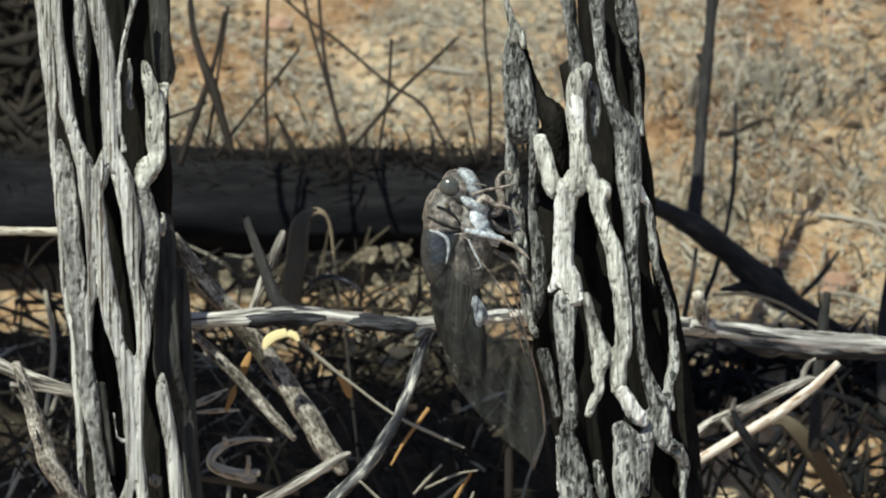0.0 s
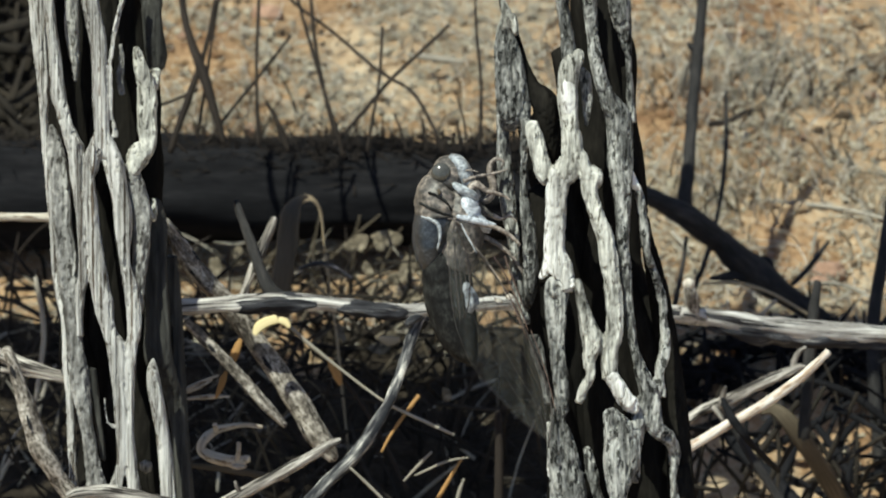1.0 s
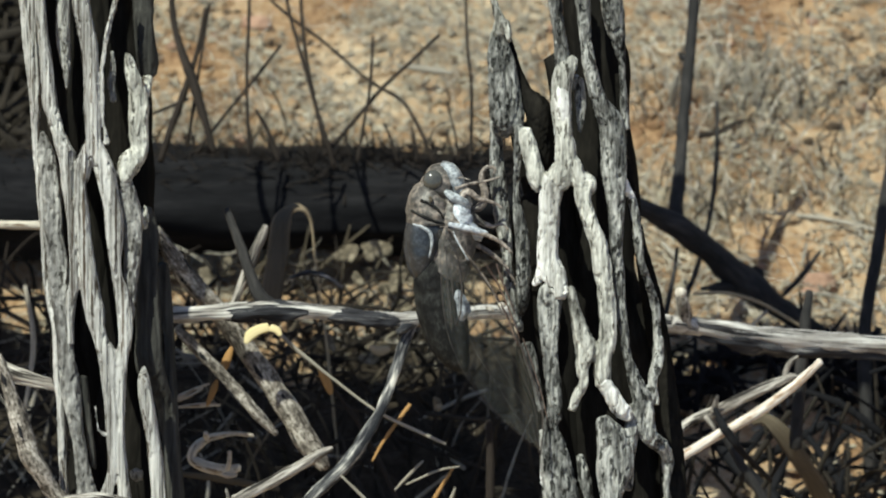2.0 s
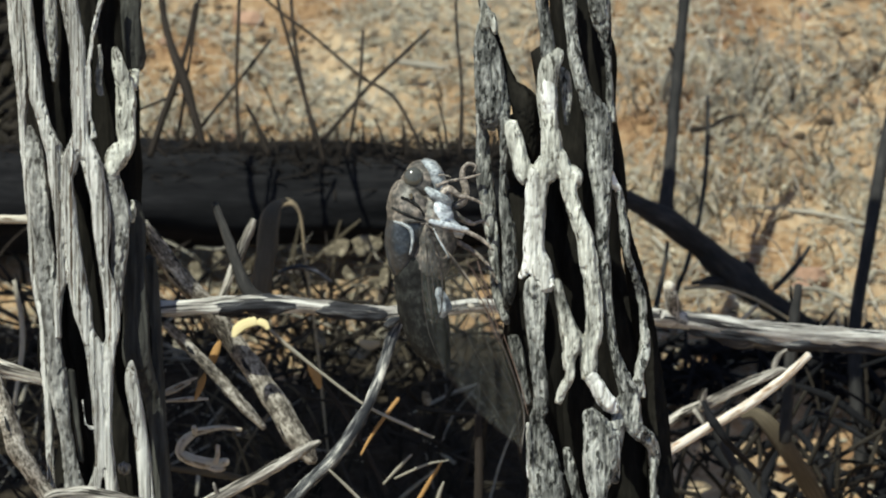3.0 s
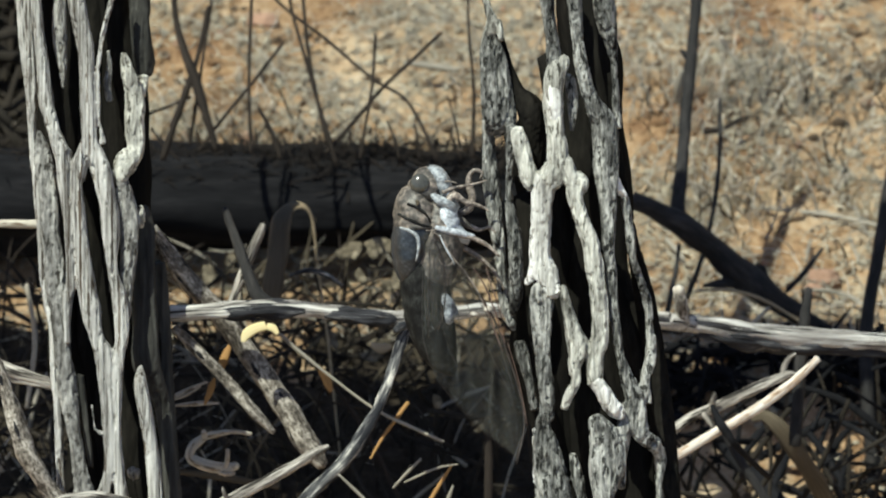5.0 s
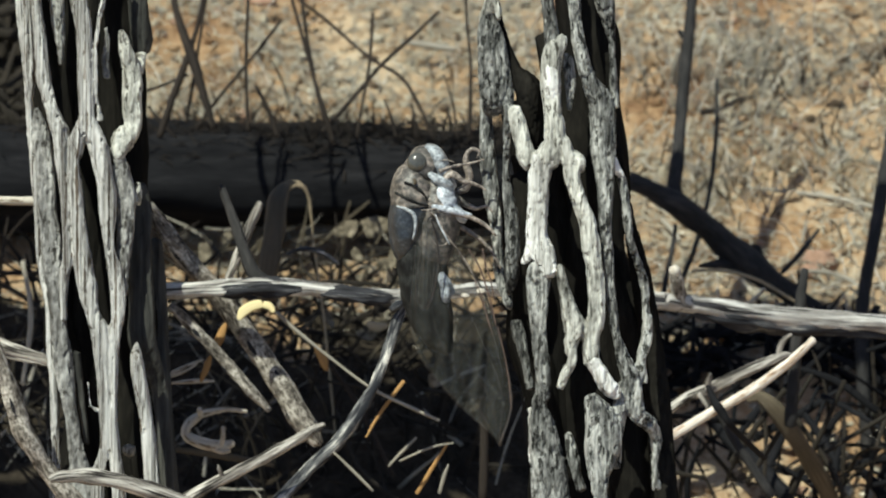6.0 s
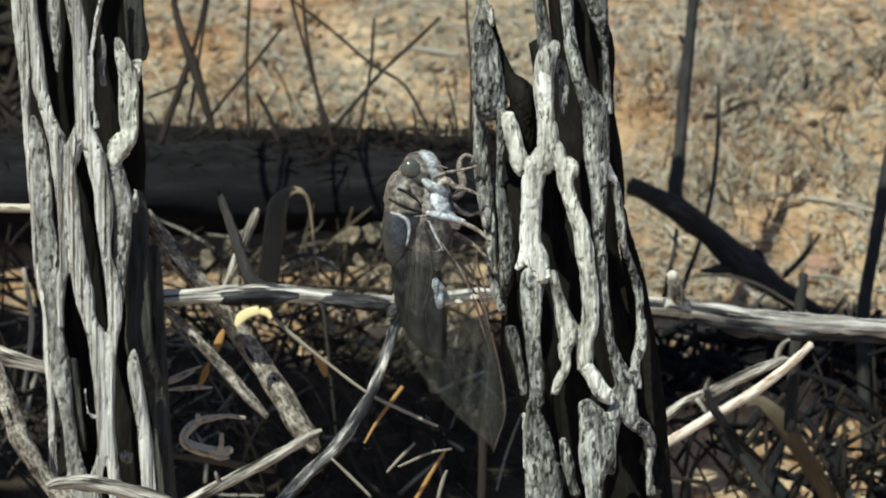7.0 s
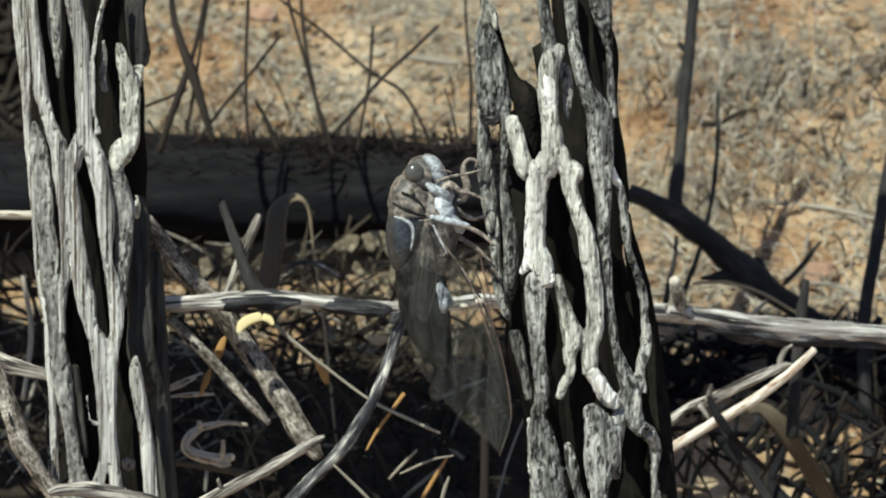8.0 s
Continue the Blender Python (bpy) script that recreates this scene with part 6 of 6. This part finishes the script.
    part("mesonotum", loft(Geo(), [(-0.62, 2.16, 3.24, 4.02), (-1.31, 0.62, 3.09, 4.02), (-1.7, -1.16, 2.86, 3.86), (-2.01, -3.09, 2.32, 3.4), (-2.24, -4.79, 1.54, 2.47), (-2.32, -5.87, 0.69, 1.24)], rough=0.04, seed=3), M_DORSAL, c, "smooth blue-black back plate")
    part("thorax", loft(Geo(), [(1.39, 5.41, 1.54, 2.32), (2.01, 3.86, 2.47, 3.24), (2.32, 1.93, 3.09, 3.71), (2.16, -0.39, 3.24, 3.71), (1.7, -3.09, 3.09, 3.55), (0.93, -5.41, 2.78, 3.4)], rough=0.10, seed=4), M_CUTICLE, c)
    part("breastplate", loft(Geo(), [(1.39, 6.02, 0.62, 1.08), (2.32, 5.1, 1.08, 2.63), (2.93, 3.71, 1.7, 3.55), (3.4, 2.32, 1.85, 3.71), (4.48, 1.08, 1.24, 2.93), (6.33, 0, 0.62, 1.54)], rough=0.08, seed=5), M_POWDER, c, "white powdery underside")
    for y in (-1, 1):
        g = Geo()
        tube(g, [(MM * x, y * MM * w, MM * z, MM * q) for (x, z, q), w in zip([(-3.2, 1.85, 0.12), (-2.0, 1.45, 0.24), (-0.95, 0.75, 0.3), (-0.62, -0.7, 0.24), (-1.0, -2.7, 0.12)], (3.0, 3.85, 4.2, 4.25, 3.7))], 8, 5, 0.1)
        part("ridge", g, M_GREYBLUE, c, "white edge line of the back plate")
    segs = [(0.4, -1.6, 1.2, 1.6), (0.3, -3.2, 2.6, 2.9), (0.15, -4.79, 3.1, 3.4), (0.15, -6.18, 3.4, 3.55), (0.39, -7.72, 3.47, 3.55), (0.62, -9.42, 3.47, 3.47), (0.93, -11.2, 3.32, 3.32), (1.39, -12.97, 3.09, 3.09), (1.93, -14.67, 2.7, 2.7), (2.63, -16.22, 2.08, 2.16), (3.4, -17.45, 1.31, 1.39), (4.02, -18.38, 0.39, 0.46)]
    ab = part("abdomen", loft(Geo(), segs, rough=0.04, seed=6), M_ABDOMEN, c, "dark brown-black abdomen")
    for y in (-1, 1):
        g = Geo()
        drum = [(MM * x, y * MM * (3.45 * math.sqrt(max(0.05, 1 - ((x - 0.9) / 3.5) ** 2)) - 0.1), MM * z, MM * r) for x, z, r in ((2.9, -7.2, 0.3), (3.1, -8.2, 0.8), (3.3, -9.3, 1.15), (3.3, -10.4, 1.25), (3.5, -11.2, 0.5))]
        tube(g, drum, 16, 6, 0.35, 3.0, 0.3, (0, 1, 0), grain=0.4)
        part("drum_cover", g, M_GREYBLUE, ab, "mottled pale sound-drum cover")
    g = Geo()
    tube(g, [(0.0022, 0, 0.0062, 0.0006), (0.0042, 0, 0.0040, 0.00045), (0.0066, 0, 0.0018, 0.00022)], 8, 5, 0.05)
    part("beak", g, M_CUTICLE, c)
    legs = [
        ("foreleg", [(2.63, 6.64, 0.62), (3.86, 7.18, 0.39), (5.79, 7.57, 0.31), (7.57, 7.95, 0.23), (8.65, 8.34, 0.15)], 2.2, -1),
        ("foreleg", [(4.32, 3.71, 0.69), (6.02, 4.32, 0.93), (6.64, 6.02, 0.93), (6.18, 7.88, 0.77), (6.33, 9.11, 0.54), (7.1, 9.73, 0.46), (8.03, 9.34, 0.31), (7.72, 8.49, 0.23)], 1.0, 1),
        ("middle_leg", [(3.24, 5.41, 0.69), (4.17, 6.33, 0.77), (5.56, 5.41, 0.69), (6.8, 5.1, 0.46), (8.19, 4.63, 0.31), (8.96, 4.02, 0.23)], 2.4, -1),
        ("middle_leg", [(3.86, 2.63, 0.69), (6.02, 2.16, 0.62), (7.57, 1.54, 0.46), (8.96, 1.85, 0.31), (9.88, 1.08, 0.23)], 1.6, 1),
        ("hind_leg", [(2.7, 1.85, 0.93), (4.48, 0.93, 0.62), (6.95, 0.31, 0.54), (8.96, -0.77, 0.46), (10.35, -2.16, 0.31)], 3.4, -1),
        ("hind_leg", [(3.86, -0.15, 0.69), (6.49, -1.54, 0.62), (8.65, -3.09, 0.46), (10.04, -4.79, 0.39), (10.97, -6.64, 0.23)], 2.4, 1),
        ]
    for name, rows, out, side in legs:
        g = Geo()
        n = len(rows)
        tube(g, [(MM * x, side * MM * out * (1 - 0.5 * i / n), MM * z, MM * r * 0.62) for i, (x, z, r) in enumerate(rows)], 8, 6, 0.12, out)
        part(name, g, M_LEG, c)
    lead = [(1.28, 1.29), (3.99, -2.05), (7.71, -6.47), (10.58, -10.73), (12.67, -15.77), (14.3, -20.81), (14.92, -25.46), (13.76, -29.8)]
    trail = [(-0.04, 0.83), (-0.2, -3.08), (-0.14, -7.74), (-0.04, -13.73), (1.3, -17.89), (3.6, -20.78), (8.48, -25.37), (12.75, -28.46)]
    hinge = [(0.77, 1.08)]
    hx, hz = hinge[0]
    wings = []
    for side in (-1, 1):
        w = new("forewing")
        w.parent = c
        w.location = (hx * MM, 0, hz * MM)
        wing_parts(w, lead, trail, hinge[0], side, (4.3, 3.2), M_WING)
        wings.append((w, side, True))
        roots = (([(0.93, 1.24, 0.31), (2.47, 0.31, 0.31), (3.86, -1.85, 0.26), (5.87, -4.02, 0.26), (7.72, -6.49, 0.2), (9.42, -10.04, 0.12)], M_LEG),
                 ([(2.0, -2.6, 0.14), (2.4, -3.1, 0.18), (3.2, -3.3, 0.18), (4.0, -2.9, 0.18), (4.25, -1.9, 0.14)], M_LEG),
                 ([(0.1, 1.25, 0.26), (1.1, 1.4, 0.3), (2.1, 1.65, 0.22), (2.5, 1.2, 0.12)], M_LEG),
                 ([(2.1, 0.8, 0.2), (2.8, -0.6, 0.3), (3.6, -1.8, 0.3), (4.4, -3.1, 0.14)], M_POWDER),
                 ([(2.5, -3.3, 0.12), (2.6, -5.4, 0.12), (2.65, -7.6, 0.08)], M_VEIN),
                 ([(0.5, -0.6, 0.14), (0.55, -4.0, 0.14), (0.4, -8.0, 0.12), (0.5, -12.0, 0.08)], M_VEIN),
                 ([(1.3, -1.4, 0.12), (1.15, -5.0, 0.12), (1.2, -8.6, 0.08)], M_VEIN),
                 ([(7.0, -3.4, 0.16), (8.6, -5.6, 0.24), (9.7, -7.9, 0.24), (10.8, -10.6, 0.2), (11.8, -13.6, 0.1)], M_COSTA),
                 ([(8.2, -7.6, 0.14), (9.3, -9.5, 0.2), (10.3, -12.2, 0.18), (11.4, -14.8, 0.1)], M_COSTA),
                 ([(8.9, -3.2, 0.16), (9.5, -5.2, 0.22), (10.4, -7.4, 0.2), (11.3, -10.2, 0.1)], M_COSTA),
                 ([(12.0, -13.6, 0.12), (13.2, -17.2, 0.16), (14.2, -21.0, 0.14), (14.9, -24.8, 0.08)], M_COSTA))
        for rows, mat in roots:
            base = tube(Geo(), [(MM * (x - hx), side * MM * (4.6 - 0.1 * i), MM * (z - hz), MM * r * 0.4) for i, (x, z, r) in enumerate(rows)], 7, 5, 0.25, 1.0)
            part("wing_root" if mat in (M_LEG, M_POWDER) else "vein", base, mat, w, "pale wing root" if mat in (M_LEG, M_POWDER) else "")
        # Small white ellipsoids stand in for glints of light on the wing.
        for x, z, r in ((7.2, -9.8, 0.32), (9.2, -9.0, 0.34)):
            g = Geo()
            ball(g, (MM * (x - hx), side * MM * 4.4, MM * (z - hz)), (MM * r * 1.9, MM * 0.1, MM * r), 12, 8, 0.5, x)
            part("wing_glint", g, M_WHITE, w, "pale fleck modelled as a glint on the wing edge")
        h = new("hindwing")
        h.parent = c
        h.location = (hx * MM, 0, hz * MM)
        wing_parts(h, [(1.51, 0.28), (2.29, -1.27), (2.91, -2.98), (3.29, -4.68), (3.45, -6.54), (3.37, -8.56), (3.14, -10.57), (2.67, -11.97)], [(0.66, -0.19), (0.58, -2.2), (0.5, -4.14), (0.58, -6.08), (0.66, -8.02), (0.89, -9.95), (1.36, -11.35), (1.98, -12.12)], hinge[0], side, (4.9, 4.2), M_WING)
        wings.append((h, side, False))
    return c, wings


cicada, wings = build_cicada()


def motions():
    """The insect settles a little, and its wings open and close."""
    x, y, z = -0.0026, 0.0069, 0.1157
    u = Vector((0, math.sin(radians(35)), math.cos(radians(35))))
    p0 = Vector((x, y, z)) + Vector((0.0009, 0, 0)) + u * 0.0007
    rows = [(0.0, p0), (1.7, p0), (2.8, Vector((x, y, z))), (8.0, Vector((x, y, z)))]
    walk(cicada, [(t, pose(*p, TILT)) for t, p in rows])
    # 1: folded against the body; 0: spread, the trailing half turned out about the leading edge
    folded = [(0.0, 1.0), (0.25, 0.75), (0.6, 0.12), (0.9, 0.0), (4.5, 0.0), (4.7, 0.12), (5.8, 0.9), (6.5, 1.0), (7.4, 0.95), (8.0, 0.9)]
    edge = Vector((0.476, 0, -0.88))
    for w, side, fore in wings:
        place, out = Matrix.Translation(w.location), Matrix.Translation((0, side * 4.0 * MM, 0))
        swing, roll = (5.5, 40.0) if fore else (8.0, 0.0)
        walk(w, [(t, place @ pose(0, 0, 0, 0, swing * f, 0) @ out @ Matrix.Rotation(radians(side * roll * (1 - f)), 4, edge) @ out.inverted()) for t, f in folded])


motions()
